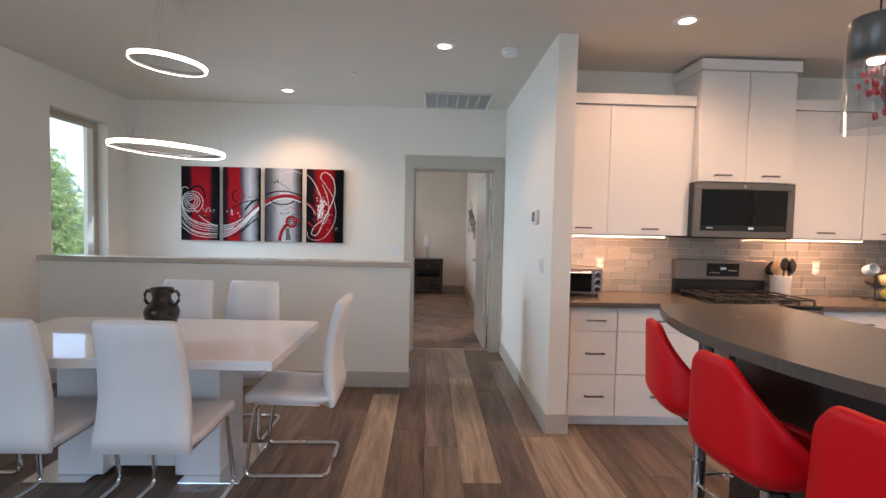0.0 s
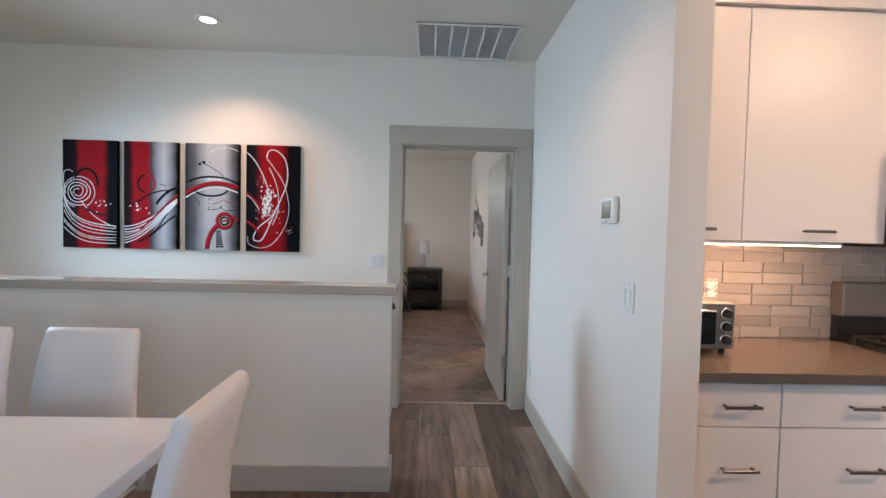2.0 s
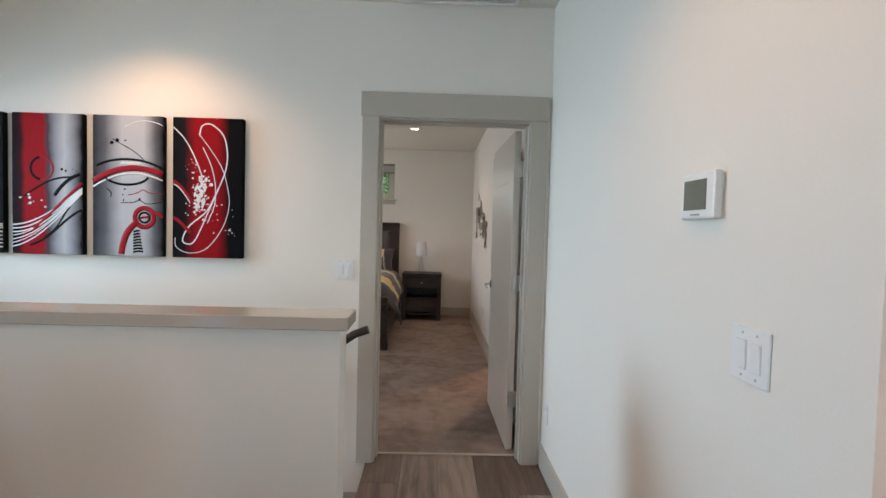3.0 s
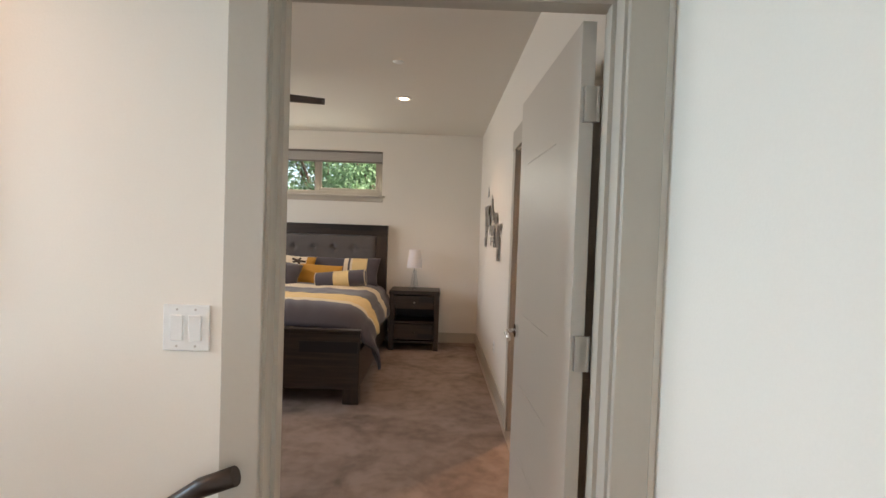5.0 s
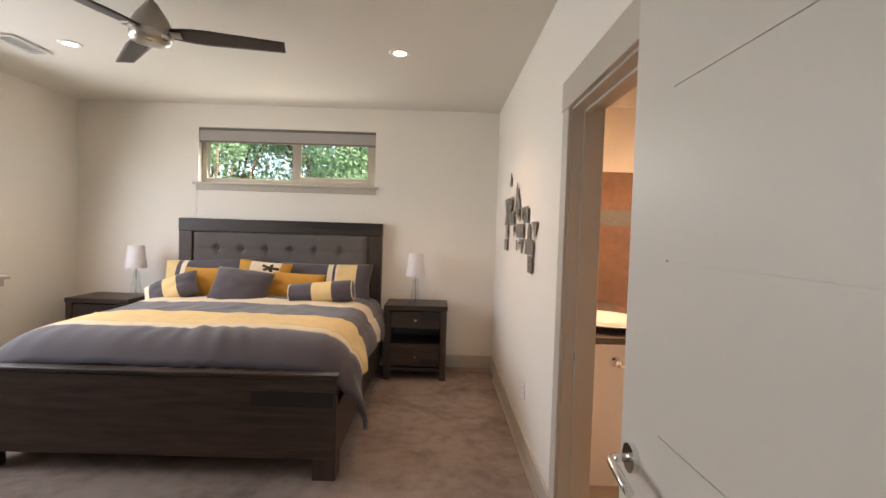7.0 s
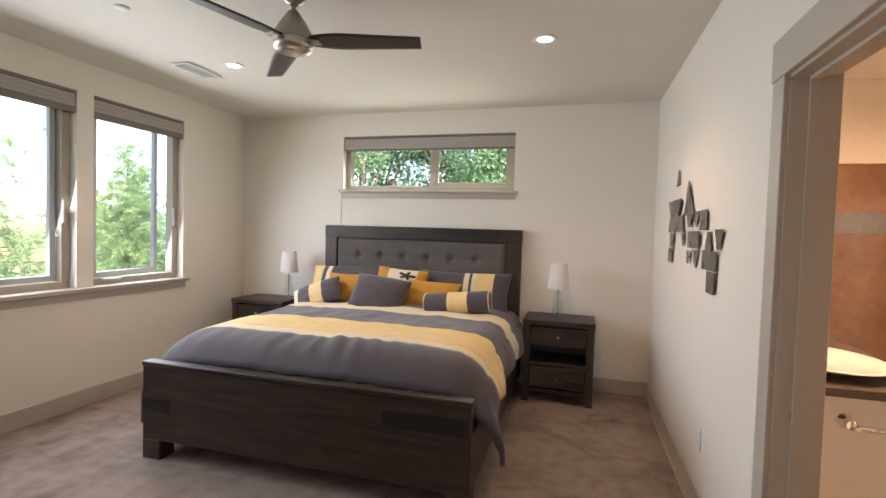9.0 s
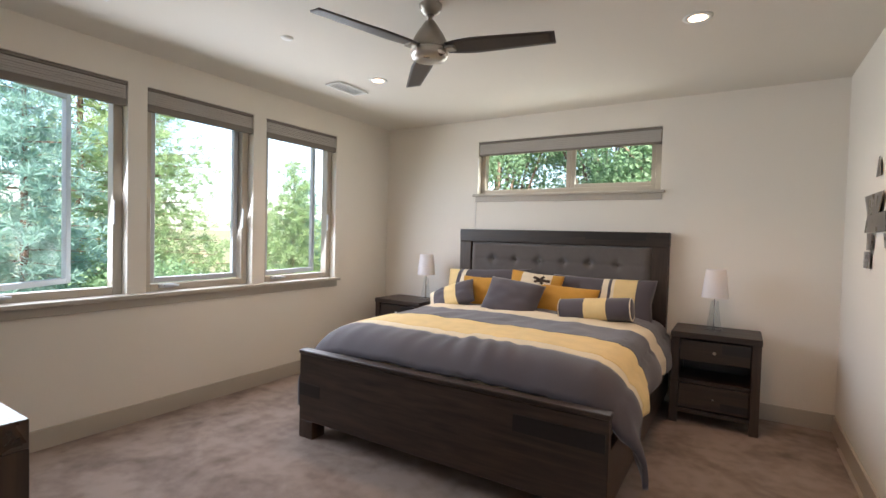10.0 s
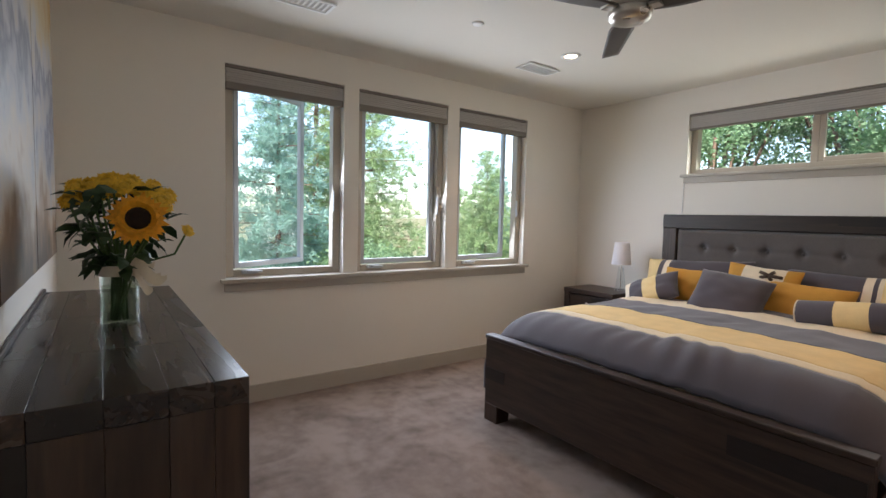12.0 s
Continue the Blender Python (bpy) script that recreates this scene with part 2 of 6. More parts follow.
BLIND = mat("blind_cloth", (0.46, 0.43, 0.40), 0.8, var=0.05, fine=200, bump=0.1)
WHITE = mat("white_plastic", (0.80, 0.80, 0.78), 0.35, var=0.02, bump=0)
CAB = mat("white_cabinet_lacquer", (0.80, 0.77, 0.74), 0.30, var=0.012, scale=2, bump=0.02, dist=0.001)
COUNTER = mat("grey_brown_quartz", (0.115, 0.095, 0.080), 0.24, var=0.16, scale=40, fine=300, bump=0.0)
DARKPANEL = wood("espresso_panel", (0.012, 0.009, 0.008), (0.035, 0.026, 0.022), "z", 0.4, 0.1)
STEEL = mat("brushed_steel", (0.33, 0.32, 0.31), 0.34, 1.0, var=0.05, scale=3, bump=0.02)
STEELD = mat("dark_stainless", (0.17, 0.16, 0.15), 0.40, 0.6, var=0.05, scale=3, bump=0.02)
PULL = mat("dark_pull_metal", (0.16, 0.15, 0.15), 0.35, 0.8, var=0.05, bump=0)
CHROME = mat("chrome", (0.80, 0.80, 0.80), 0.08, 1.0, var=0.02, bump=0)
NICKEL = mat("brushed_nickel", (0.55, 0.52, 0.48), 0.28, 1.0, var=0.04, bump=0)
BLACK = mat("black_enamel", (0.012, 0.012, 0.012), 0.25, var=0.1, bump=0)
IRON = mat("cast_iron", (0.02, 0.02, 0.02), 0.55, var=0.2, bump=0.1)
BLACKGLASS = mat("black_glass", (0.008, 0.010, 0.011), 0.06, var=0.05, bump=0, spec=0.22)
TILE = tile_mat()
GROUT = mat("grout", (0.48, 0.45, 0.40), 0.8, var=0.05)
LEATHER = mat("white_leatherette", (0.74, 0.73, 0.74), 0.42, var=0.03, scale=4, fine=220, bump=0.12, dist=0.002)
REDV = mat("red_vinyl", (0.78, 0.005, 0.010), 0.46, var=0.06, scale=5, fine=260, bump=0.08, dist=0.002, spec=0.3)
GLOSSW = mat("white_gloss_lacquer", (0.80, 0.78, 0.78), 0.05, var=0.01, scale=2, bump=0)
PEDW = mat("white_satin_lacquer", (0.72, 0.72, 0.73), 0.3, var=0.015, bump=0)
POTTERY = mat("dark_glazed_pottery", (0.022, 0.016, 0.012), 0.18, var=0.4, scale=14, fine=50, bump=0.25, dist=0.006)
DARKW_Y = wood("dark_stained_wood_y", (0.011, 0.0062, 0.0042), (0.050, 0.030, 0.0205), "y", 0.42, 0.3)
DARKW_X = wood("dark_stained_wood_x", (0.011, 0.0062, 0.0042), (0.050, 0.030, 0.0205), "x", 0.42, 0.3)
DARKTOP = wood("dark_glossy_plank", (0.007, 0.0045, 0.0032), (0.040, 0.025, 0.017), "x", 0.26, 0.55)
DARKW_Z = wood("dark_stained_wood_z", (0.011, 0.0062, 0.0042), (0.050, 0.030, 0.0205), "z", 0.42, 0.3)
INLAY = wood("near_black_wood_inlay", (0.004, 0.003, 0.003), (0.012, 0.009, 0.008), "x", 0.4, 0.2)
VELVET = mat("grey_tufted_cloth", (0.105, 0.092, 0.088), 0.9, var=0.22, scale=5, fine=180, bump=0.2, Sheen_Weight=0.4)
CLOTHG = mat("grey_cotton", (0.066, 0.057, 0.069), 0.8, var=0.10, scale=7, fine=260, bump=0.15, dist=0.003, Sheen_Weight=0.25)
CLOTHY = mat("yellow_cotton", (0.74, 0.56, 0.27), 0.8, var=0.13, scale=9, fine=260, bump=0.15, dist=0.003)
CLOTHC = mat("cream_cotton", (0.72, 0.62, 0.46), 0.8, var=0.08, scale=9, fine=260, bump=0.15, dist=0.003)
MUSTARD = mat("mustard_cotton", (0.52, 0.26, 0.035), 0.8, var=0.12, scale=8, fine=220, bump=0.2, dist=0.003)
BROWNP = mat("brown_print", (0.06, 0.035, 0.02), 0.8)
CARPET = carpet_mat()
GLASS = clear("window_glass", (0.97, 0.99, 0.98))
VASEGLASS = clear("vase_glass", (0.93, 0.97, 0.95), 0.12)
CRYSTAL = clear("clear_crystal", (0.93, 0.95, 0.96))
SHADE = mat("white_lampshade_linen", (0.78, 0.76, 0.78), 0.8, var=0.03, fine=200, bump=0.1, Transmission_Weight=0.15)
CANL = glow("can_light_diffuser", (1.0, 0.74, 0.48), 3.0)
LEDW = glow("ring_light_diffuser", (1.0, 0.86, 0.74), 6)
LEDY = glow("led_strip", (1.0, 0.70, 0.42), 5)
SCREEN = glow("lit_display", (0.35, 0.45, 0.5), 0.25)
PLANKD = wood("plank_dark", (0.048, 0.029, 0.020), (0.190, 0.125, 0.090), "y", 0.42, 0.14, 11)
PLANKM = wood("plank_mid", (0.072, 0.048, 0.035), (0.27, 0.195, 0.150), "y", 0.42, 0.14, 11)
PLANKL = wood("plank_light", (0.14, 0.098, 0.068), (0.43, 0.325, 0.24), "y", 0.42, 0.12, 11)
FANB = mat("fan_blade_finish", (0.060, 0.050, 0.046), 0.5, var=0.08)
FANM = mat("fan_motor_metal", (0.36, 0.33, 0.29), 0.35, 0.85, var=0.05, bump=0)
BATHTILE = mat("brown_bath_tile", (0.19, 0.098, 0.052), 0.3, var=0.25, scale=3, fine=20, bump=0.03)
BATHBAND = mat("grey_mosaic_band", (0.15, 0.145, 0.13), 0.3, var=0.2, scale=18, fine=60)
CERAMIC = mat("white_ceramic", (0.82, 0.80, 0.77), 0.1, var=0.01, bump=0)
PINE1 = leafy("blue_green_needles", (0.16, 0.30, 0.25), (0.30, 0.46, 0.38))
PINE2 = leafy("yellow_green_needles", (0.22, 0.34, 0.14), (0.34, 0.45, 0.23))
LEAF = leafy("broad_leaves", (0.13, 0.25, 0.12), (0.26, 0.38, 0.21))
BARK = mat("bark", (0.16, 0.10, 0.07), 0.9, var=0.3, scale=5, fine=30, bump=0.6, dist=0.03)
GROUND = mat("dry_grass_ground", (0.16, 0.15, 0.07), 0.95, var=0.3, scale=0.3, fine=6, bump=0.3)
PETAL = mat("sunflower_petal", (0.85, 0.38, 0.010), 0.6, var=0.2, scale=20)
PETAL2 = mat("small_yellow_petal", (0.80, 0.50, 0.03), 0.6, var=0.3, scale=30)
SEED = mat("dark_seed_head", (0.02, 0.010, 0.006), 0.9, var=0.4, scale=60, bump=0.5)
GREENL = mat("dark_green_leaf", (0.022, 0.060, 0.014), 0.5, var=0.4, scale=18)
STEM = mat("green_stem", (0.06, 0.13, 0.03), 0.5, var=0.2)
RIBBON = mat("cream_ribbon", (0.70, 0.62, 0.48), 0.5, var=0.06)

# ---- mesh helpers ----


def box(bm, x0, x1, y0, y1, z0, z1, r=0.0, seg=2, mi=0):
    g = bmesh.ops.create_cube(bm, size=1, matrix=Matrix.Translation(((x0 + x1) / 2, (y0 + y1) / 2, (z0 + z1) / 2)) @ Matrix.Diagonal((x1 - x0, y1 - y0, z1 - z0, 1)))
    vs = g["verts"]
    fs = list({f for v in vs for f in v.link_faces})
    for f in fs:
        f.material_index = mi
    if r:
        es = list({e for v in vs for e in v.link_edges})
        bmesh.ops.bevel(bm, geom=es, offset=r, segments=seg, affect="EDGES", profile=0.5)
    return bm


def bx(x0, x1, y0, y1, z0, z1, r=0.0, seg=2):
    return box(bmesh.new(), x0, x1, y0, y1, z0, z1, r, seg)


def rod(bm, p0, p1, r0, r1=None, seg=12, caps=True):
    p0, p1 = Vector(p0), Vector(p1)
    d = p1 - p0
    m = Matrix.Translation((p0 + p1) / 2) @ d.to_track_quat("Z", "Y").to_matrix().to_4x4()
    bmesh.ops.create_cone(bm, cap_ends=caps, segments=seg, radius1=r0, radius2=r0 if r1 is None else r1, depth=d.length, matrix=m)
    return bm


def lathe(bm, prof, seg=28, m=Matrix(), close=False):
    rings = []
    for r, z in prof:
        rings.append([bm.verts.new(m @ Vector((r * math.cos(2 * math.pi * i / seg), r * math.sin(2 * math.pi * i / seg), z))) for i in range(seg)])
    for a, b in zip(rings, rings[1:]):
        for i in range(seg):
            f = bm.faces.new((a[i], a[(i + 1) % seg], b[(i + 1) % seg], b[i]))
            f.smooth = True
    if close:
        bm.faces.new(rings[0][::-1])
        bm.faces.new(rings[-1])
    return bm


def tube(bm, pts, r, seg=8, loop=False, flat=1.0, up=(0, 0, 1)):
    """A round bar along a path."""
    pts = [Vector(p) for p in pts]
    n = len(pts)
    rings = []
    for i, p in enumerate(pts):
        a = pts[i - 1] if (i or loop) else p
        b = pts[(i + 1) % n] if (i < n - 1 or loop) else p
        d = (b - a).normalized()
        u = Vector(up)
        s = d.cross(u)
        if s.length < 1e-3:
            s = d.cross(Vector((0, 1, 0)))
        s.normalize()
        w = s.cross(d).normalized()
        rings.append([bm.verts.new(p + r * (math.cos(2 * math.pi * k / seg) * s + flat * math.sin(2 * math.pi * k / seg) * w)) for k in range(seg)])
    prs = list(zip(rings, rings[1:])) + ([(rings[-1], rings[0])] if loop else [])
    for a, b in prs:
        for k in range(seg):
            f = bm.faces.new((a[k], a[(k + 1) % seg], b[(k + 1) % seg], b[k]))
            f.smooth = True
    if not loop:
        bm.faces.new(rings[0][::-1])
        bm.faces.new(rings[-1])
    return bm


def fillet(pts, rad, n=5):
    """The path with its corners rounded."""
    pts = [Vector(p) for p in pts]
    out = [pts[0]]
    for a, b, c in zip(pts, pts[1:], pts[2:]):
        u, v = (a - b), (c - b)
        k = min(rad, u.length / 2, v.length / 2)
        p, q = b + u.normalized() * k, b + v.normalized() * k
        for i in range(n + 1):
            s = i / n
            out.append((1 - s) ** 2 * p + 2 * s * (1 - s) * b + s * s * q)
    out.append(pts[-1])
    return out


def mesh(name, bm, mats):
    me = bpy.data.meshes.new(name)
    bmesh.ops.recalc_face_normals(bm, faces=bm.faces)
    bm.to_mesh(me)
    bm.free()
    for m in mats if isinstance(mats, (list, tuple)) else [mats]:
        me.materials.append(m)
    return me


def part(name, bm, material, parent, label="", m=None):
    ob = new(name, mesh(name, bm, material))
    ob.parent = parent
    if m is not None:
        ob.matrix_basis = m
    if label:
        tagged(ob, label)
    return ob


def thing(name, m, label, category, group=""):
    ob = new(name)
    ob.empty_display_size = 0.1
    ob.matrix_basis = m
    return tagged(ob, label, category, group)


def struct(name, bm, material, label="", category=""):
    return tagged(new(name, mesh(name, bm, material)), label, category, kind="structure")


def wall(name, axis, c0, c1, a0, a1, holes=(), z0=0.0, z1=2.7, material=None, label="white painted wall"):
    """A wall from c0 to c1 thick on x or y, from a0 to a1 long, with holes (a, b, low, high) right through it."""
    bm = bmesh.new()
    cuts = sorted({a0, a1, *[v for h in holes for v in h[:2]]})
    for p, q in zip(cuts, cuts[1:]):
        mid = (p + q) / 2
        spans, z = [], z0
        for h in sorted((h for h in holes if h[0] < mid < h[1]), key=lambda h: h[2]):
            if h[2] > z:
                spans.append((z, h[2]))
            z = h[3]
        if z < z1:
            spans.append((z, z1))
        for s, e in spans:
            if axis == "x":
                box(bm, c0, c1, p, q, s, e)
            else:
                box(bm, p, q, c0, c1, s, e)
    bmesh.ops.remove_doubles(bm, verts=bm.verts, dist=1e-5)
    return struct(name, bm, material or WALL, label, "wall")


def smooth(ob):
    for f in ob.data.polygons:
        f.use_smooth = True
    return ob


H = 2.70
# ---- structure ----
bm = bmesh.new()
box(bm, -3.4, -0.19, -4.1, 4.1, -0.25, -0.012)
box(bm, -0.19, 4.4, -4.1, 5.315, -0.25, -0.012)
floor = struct("floor", bm, mat("subfloor", (0.05, 0.04, 0.03), 0.9), "grey-brown wood plank floor with light and dark boards", "floor")
struct("floor_carpet", bx(-3.7, 2.7, 5.315, 10.4, -0.25, 0.004), CARPET, "brown-grey cut pile carpet with brushed patches", "carpet")
struct("threshold_trim", bx(-0.15, 0.74, 5.300, 5.317, -0.01, 0.007, 0.003), mat("threshold_strip", (0.5, 0.42, 0.32), 0.4), "pale threshold strip between planks and carpet", "threshold")
bm = bmesh.new()
box(bm, -3.9, 4.6, -4.3, 11.0, H, H + 0.16)
struct("ceiling", bm, CEIL, "matt off-white ceiling", "ceiling")

wall("wall_door", "y", 5.20, 5.34, -0.48, 0.858, [(-0.17, 0.76, -0.1, 2.05)])
wall("wall_stair", "y", 5.20, 5.43, -3.72, -0.48)
wall("wall_stair_lower", "y", 5.20, 5.43, -3.6, -0.19, z0=-2.0, z1=0.0)
wall("wall_hall", "x", 0.858, 0.99, 3.085, 5.34)
# the first hole is for the added, unseen side window
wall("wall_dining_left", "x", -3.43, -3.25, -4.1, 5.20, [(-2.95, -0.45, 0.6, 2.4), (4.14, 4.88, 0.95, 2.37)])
wall("wall_stair_left_lower", "x", -3.43, -3.25, 4.0, 5.2, z0=-2.0, z1=0.0)
wall("wall_kitchen_back", "y", 3.80, 3.93, 0.99, 4.3)
wall("wall_kitchen_right", "x", 4.25, 4.4, -4.1, 3.8)
wall("wall_living_back", "y", -4.2, -4.05, -3.4, 4.4, [(0.3, 4.1, 0.4, 2.4)])
wall("wall_pony", "y", 4.0, 4.12, -3.25, -0.13, z1=1.045, label="low white half wall beside the stairs")
wall("wall_pony_lower", "y", 4.0, 4.12, -3.25, -0.19, z0=-2.0, z1=0.0)
wall("wall_bedroom_right", "x", 0.835, 0.97, 5.34, 10.23, [(6.42, 7.42, -0.1, 2.04)])
wall("wall_bedroom_far", "y", 10.23, 10.40, -3.7, 2.7, [(-2.305, -0.455, 1.875, 2.46)])
wall("wall_bedroom_left", "x", -3.72, -3.56, 5.43, 10.23, [(6.375, 7.27, 0.935, 2.465), (7.40, 8.306, 0.935, 2.465), (8.438, 9.34, 0.935, 2.465)])
wall("wall_bath_near", "y", 5.43, 5.55, 0.95, 2.7)
wall("wall_bath_right", "x", 2.6, 2.72, 5.55, 9.85, [(8.52, 9.72, -0.1, 2.06)])
wall("wall_bath_far", "y", 9.85, 9.97, 0.95, 2.72)
struct("floor_bath", bx(0.80, 2.6, 5.55, 9.85, 0.004, 0.012), mat("bath_floor_tile", (0.42, 0.36, 0.30), 0.35, var=0.12), "beige tiled bathroom floor", "floor")

bm = bx(-3.25, -0.10, 3.972, 4.148, 1.045, 1.09, 0.004)
struct("trim_pony_cap", bm, mat("glossy_taupe_paint", (0.48, 0.435, 0.37), 0.13, var=0.02, scale=3, bump=0.0), "taupe painted cap on the half wall", "trim")

# stairs going down behind the half wall
st = thing("staircase", pose(-0.19, 4.12, 0), "carpeted stair flight going down behind the half wall", "stairs")
for i in range(9):
    x = -0.27 * i
    part("step", bx(x - 0.29, x, 0.002, 1.078, -0.18 * (i + 1) - 0.14, -0.18 * (i + 1), 0.012), CARPET, st)
hr = thing("handrail", pose(-0.20, 5.13, 0.80), "dark stained wooden handrail on metal brackets", "handrail")
part("rail", tube(bmesh.new(), [(0.02, 0, 0.01), (-0.06, 0, -0.02), (-2.4, 0, -1.62)], 0.024, 10), DARKW_X, hr)
for k in (-0.25, -1.9):
    part("bracket", tube(bmesh.new(), [(k, 0.07, -0.09 + k * 0.667), (k, 0.03, -0.09 + k * 0.667), (k, 0, -0.03 + k * 0.667)], 0.008, 8), NICKEL, hr)


def skirting(runs):
    bm = bmesh.new()
    for x0, x1, y0, y1 in runs:
        box(bm, x0, x1, y0, y1, 0.0, 0.135, 0.003, 1)
    return bm


struct("baseboard_hall", skirting([(0.843, 0.858, 3.07, 5.18), (0.858, 1.005, 3.07, 3.085), (-3.25, -0.115, 3.985, 4.0), (-0.13, -0.115, 4.0, 4.135), (-3.25, -3.235, -4.0, 3.985)]), TRIM, "taupe painted skirting board", "baseboard")
struct("baseboard_bedroom", skirting([(0.82, 0.835, 7.515, 10.215), (0.82, 0.835, 5.36, 6.33), (-3.56, 0.835, 10.215, 10.23), (-3.56, -3.545, 5.445, 10.215), (-3.56, -0.48, 5.43, 5.445)]), TRIM, "taupe painted skirting board", "baseboard")


def door_set(name, m, w, h, depth, label):
    """Jamb, stops and flat casings with a deeper head, round an opening in local x from 0 to w."""
    d = tagged(new(name), label, "door frame", kind="structure")
    d.matrix_basis = m
    part("jamb", bx(-0.03, 0, 0, depth, 0, h + 0.02), TRIM, d)
    part("jamb", bx(w, w + 0.03, 0, depth, 0, h + 0.02), TRIM, d)
    part("head_jamb", bx(0, w, 0, depth, h, h + 0.02), TRIM, d)
    for s, y in ((-1, -0.018), (1, depth)):
        part("casing", bx(-0.105, -0.008, y, y + 0.018, 0, h + 0.012, 0.002, 1), TRIM, d)
        part("casing", bx(w + 0.008, w + 0.105, y, y + 0.018, 0, h + 0.012, 0.002, 1), TRIM, d)
        part("head_casing", bx(-0.112, w + 0.112, y - 0.004 * (s < 0), y + 0.018 + 0.004 * (s > 0), h + 0.012, h + 0.152, 0.002, 1), TRIM, d)
    part("door_stop", bx(0, 0.012, depth * 0.4, depth * 0.4 + 0.03, 0, h), TRIM, d)
    part("door_stop", bx(w - 0.012, w, depth * 0.4, depth * 0.4 + 0.03, 0, h), TRIM, d)
    part("head_stop", bx(0.012, w - 0.012, depth * 0.4, depth * 0.4 + 0.03, h - 0.012, h), TRIM, d)
    return d


d1 = door_set("door_frame_1", pose(-0.14, 5.20, 0), 0.87, 2.03, 0.14, "taupe painted door frame with square casing")
part("strike_plate", bx(0.0, 0.002, 0.085, 0.115, 0.90, 0.96), NICKEL, d1)
d2 = door_set("door_frame_2", pose(0.835, 7.39, 0, 0, 0, -90), 0.94, 2.02, 0.135, "taupe painted bathroom door frame")
part("strike_plate", bx(0.0, 0.002, 0.05, 0.08, 0.86, 0.93), NICKEL, d2)

# bedroom door, standing open
door = tagged(new("door_1"), "taupe flat door with horizontal grooves standing open", "door", kind="structure")
door.matrix_basis = pose(0.714, 5.358, 0, 0, 0, 91.0)
leaf = bmesh.new()
zs = [0.012, 0.45, 0.76, 1.07, 1.40, 1.72, 2.02]
for z0, z1 in zip(zs, zs[1:]):
    box(leaf, 0.25, 0.70, -0.0, 0.040, z0 + (0.0018 if z0 > 0.1 else 0), z1 - (0.0018 if z1 < 2 else 0))
box(leaf, 0.25, 0.70, 0.0025, 0.0375, 0.02, 2.01)
box(leaf, 0.004, 0.25, 0, 0.040, 0.012, 2.02)
box(leaf, 0.70, 0.866, 0, 0.040, 0.012, 2.02)
part("leaf", leaf, DOORP, door)
for z in (0.34, 1.075, 1.785):
    hg = part("hinge", bx(-0.012, 0.004, -0.004, 0.03, z - 0.05, z + 0.05), NICKEL, door, "satin nickel butt hinge")
    part("knuckle", rod(bmesh.new(), (-0.006, -0.008, z - 0.05), (-0.006, -0.008, z + 0.05), 0.008, seg=10), NICKEL, hg)
    part("plate", bx(0.003, 0.0045, 0.002, 0.038, z - 0.05, z + 0.05), NICKEL, hg)
for s, y in ((-1, 0.0), (1, 0.040)):
    rose = part("rose", rod(bmesh.new(), (0.80, y, 0.98), (0.80, y + s * 0.012, 0.98), 0.030, seg=24), CHROME, door)
    part("handle", tube(bmesh.new(), fillet([(0.80, y + s * 0.01, 0.98), (0.80, y + s * 0.052, 0.98), (0.74, y + s * 0.058, 0.978), (0.685, y + s * 0.055, 0.965)], 0.02), 0.009, 10), CHROME, door, "chrome lever handle")

# ---- windows ----


def pane(parent, x0, x1, z0, z1, y=0.0, m=None):
    g = part("pane", bx(x0, x1, y - 0.003, y + 0.003, z0, z1), GLASS, parent, "", m)
    g.visible_shadow = False
    return g


def rails(x0, x1, z0, z1, y0, y1, w, r=0.003):
    bm = bmesh.new()
    box(bm, x0, x0 + w, y0, y1, z0, z1, r, 1)
    box(bm, x1 - w, x1, y0, y1, z0, z1, r, 1)
    box(bm, x0 + w, x1 - w, y0, y1, z0, z0 + w, r, 1)
    box(bm, x0 + w, x1 - w, y0, y1, z1 - w, z1, r, 1)
    return bm


def blind(parent, x0, x1, z0, z1, y, rail=0.018):
    b = part("blind", bx(x0, x1, y, y + 0.045, z1 - 0.022, z1, 0.003, 1), BLINDR, parent, "raised taupe cellular blind with dark rails")
    n = 6
    zb = z0 - 0.018 + rail
    for i in range(n):
        a = zb + (z1 - 0.024 - zb) * i / n
        c = zb + (z1 - 0.024 - zb) * (i + 1) / n
        part("pleat", bx(x0 + 0.004, x1 - 0.004, y + 0.005 + 0.003 * (i % 2), y + 0.04, a + 0.0005, c, 0.004, 2), BLIND, b)
    part("bottom_rail", bx(x0 + 0.002, x1 - 0.002, y + 0.003, y + 0.042, z0 - 0.018, zb, 0.004, 2), BLINDR, b)
    return b


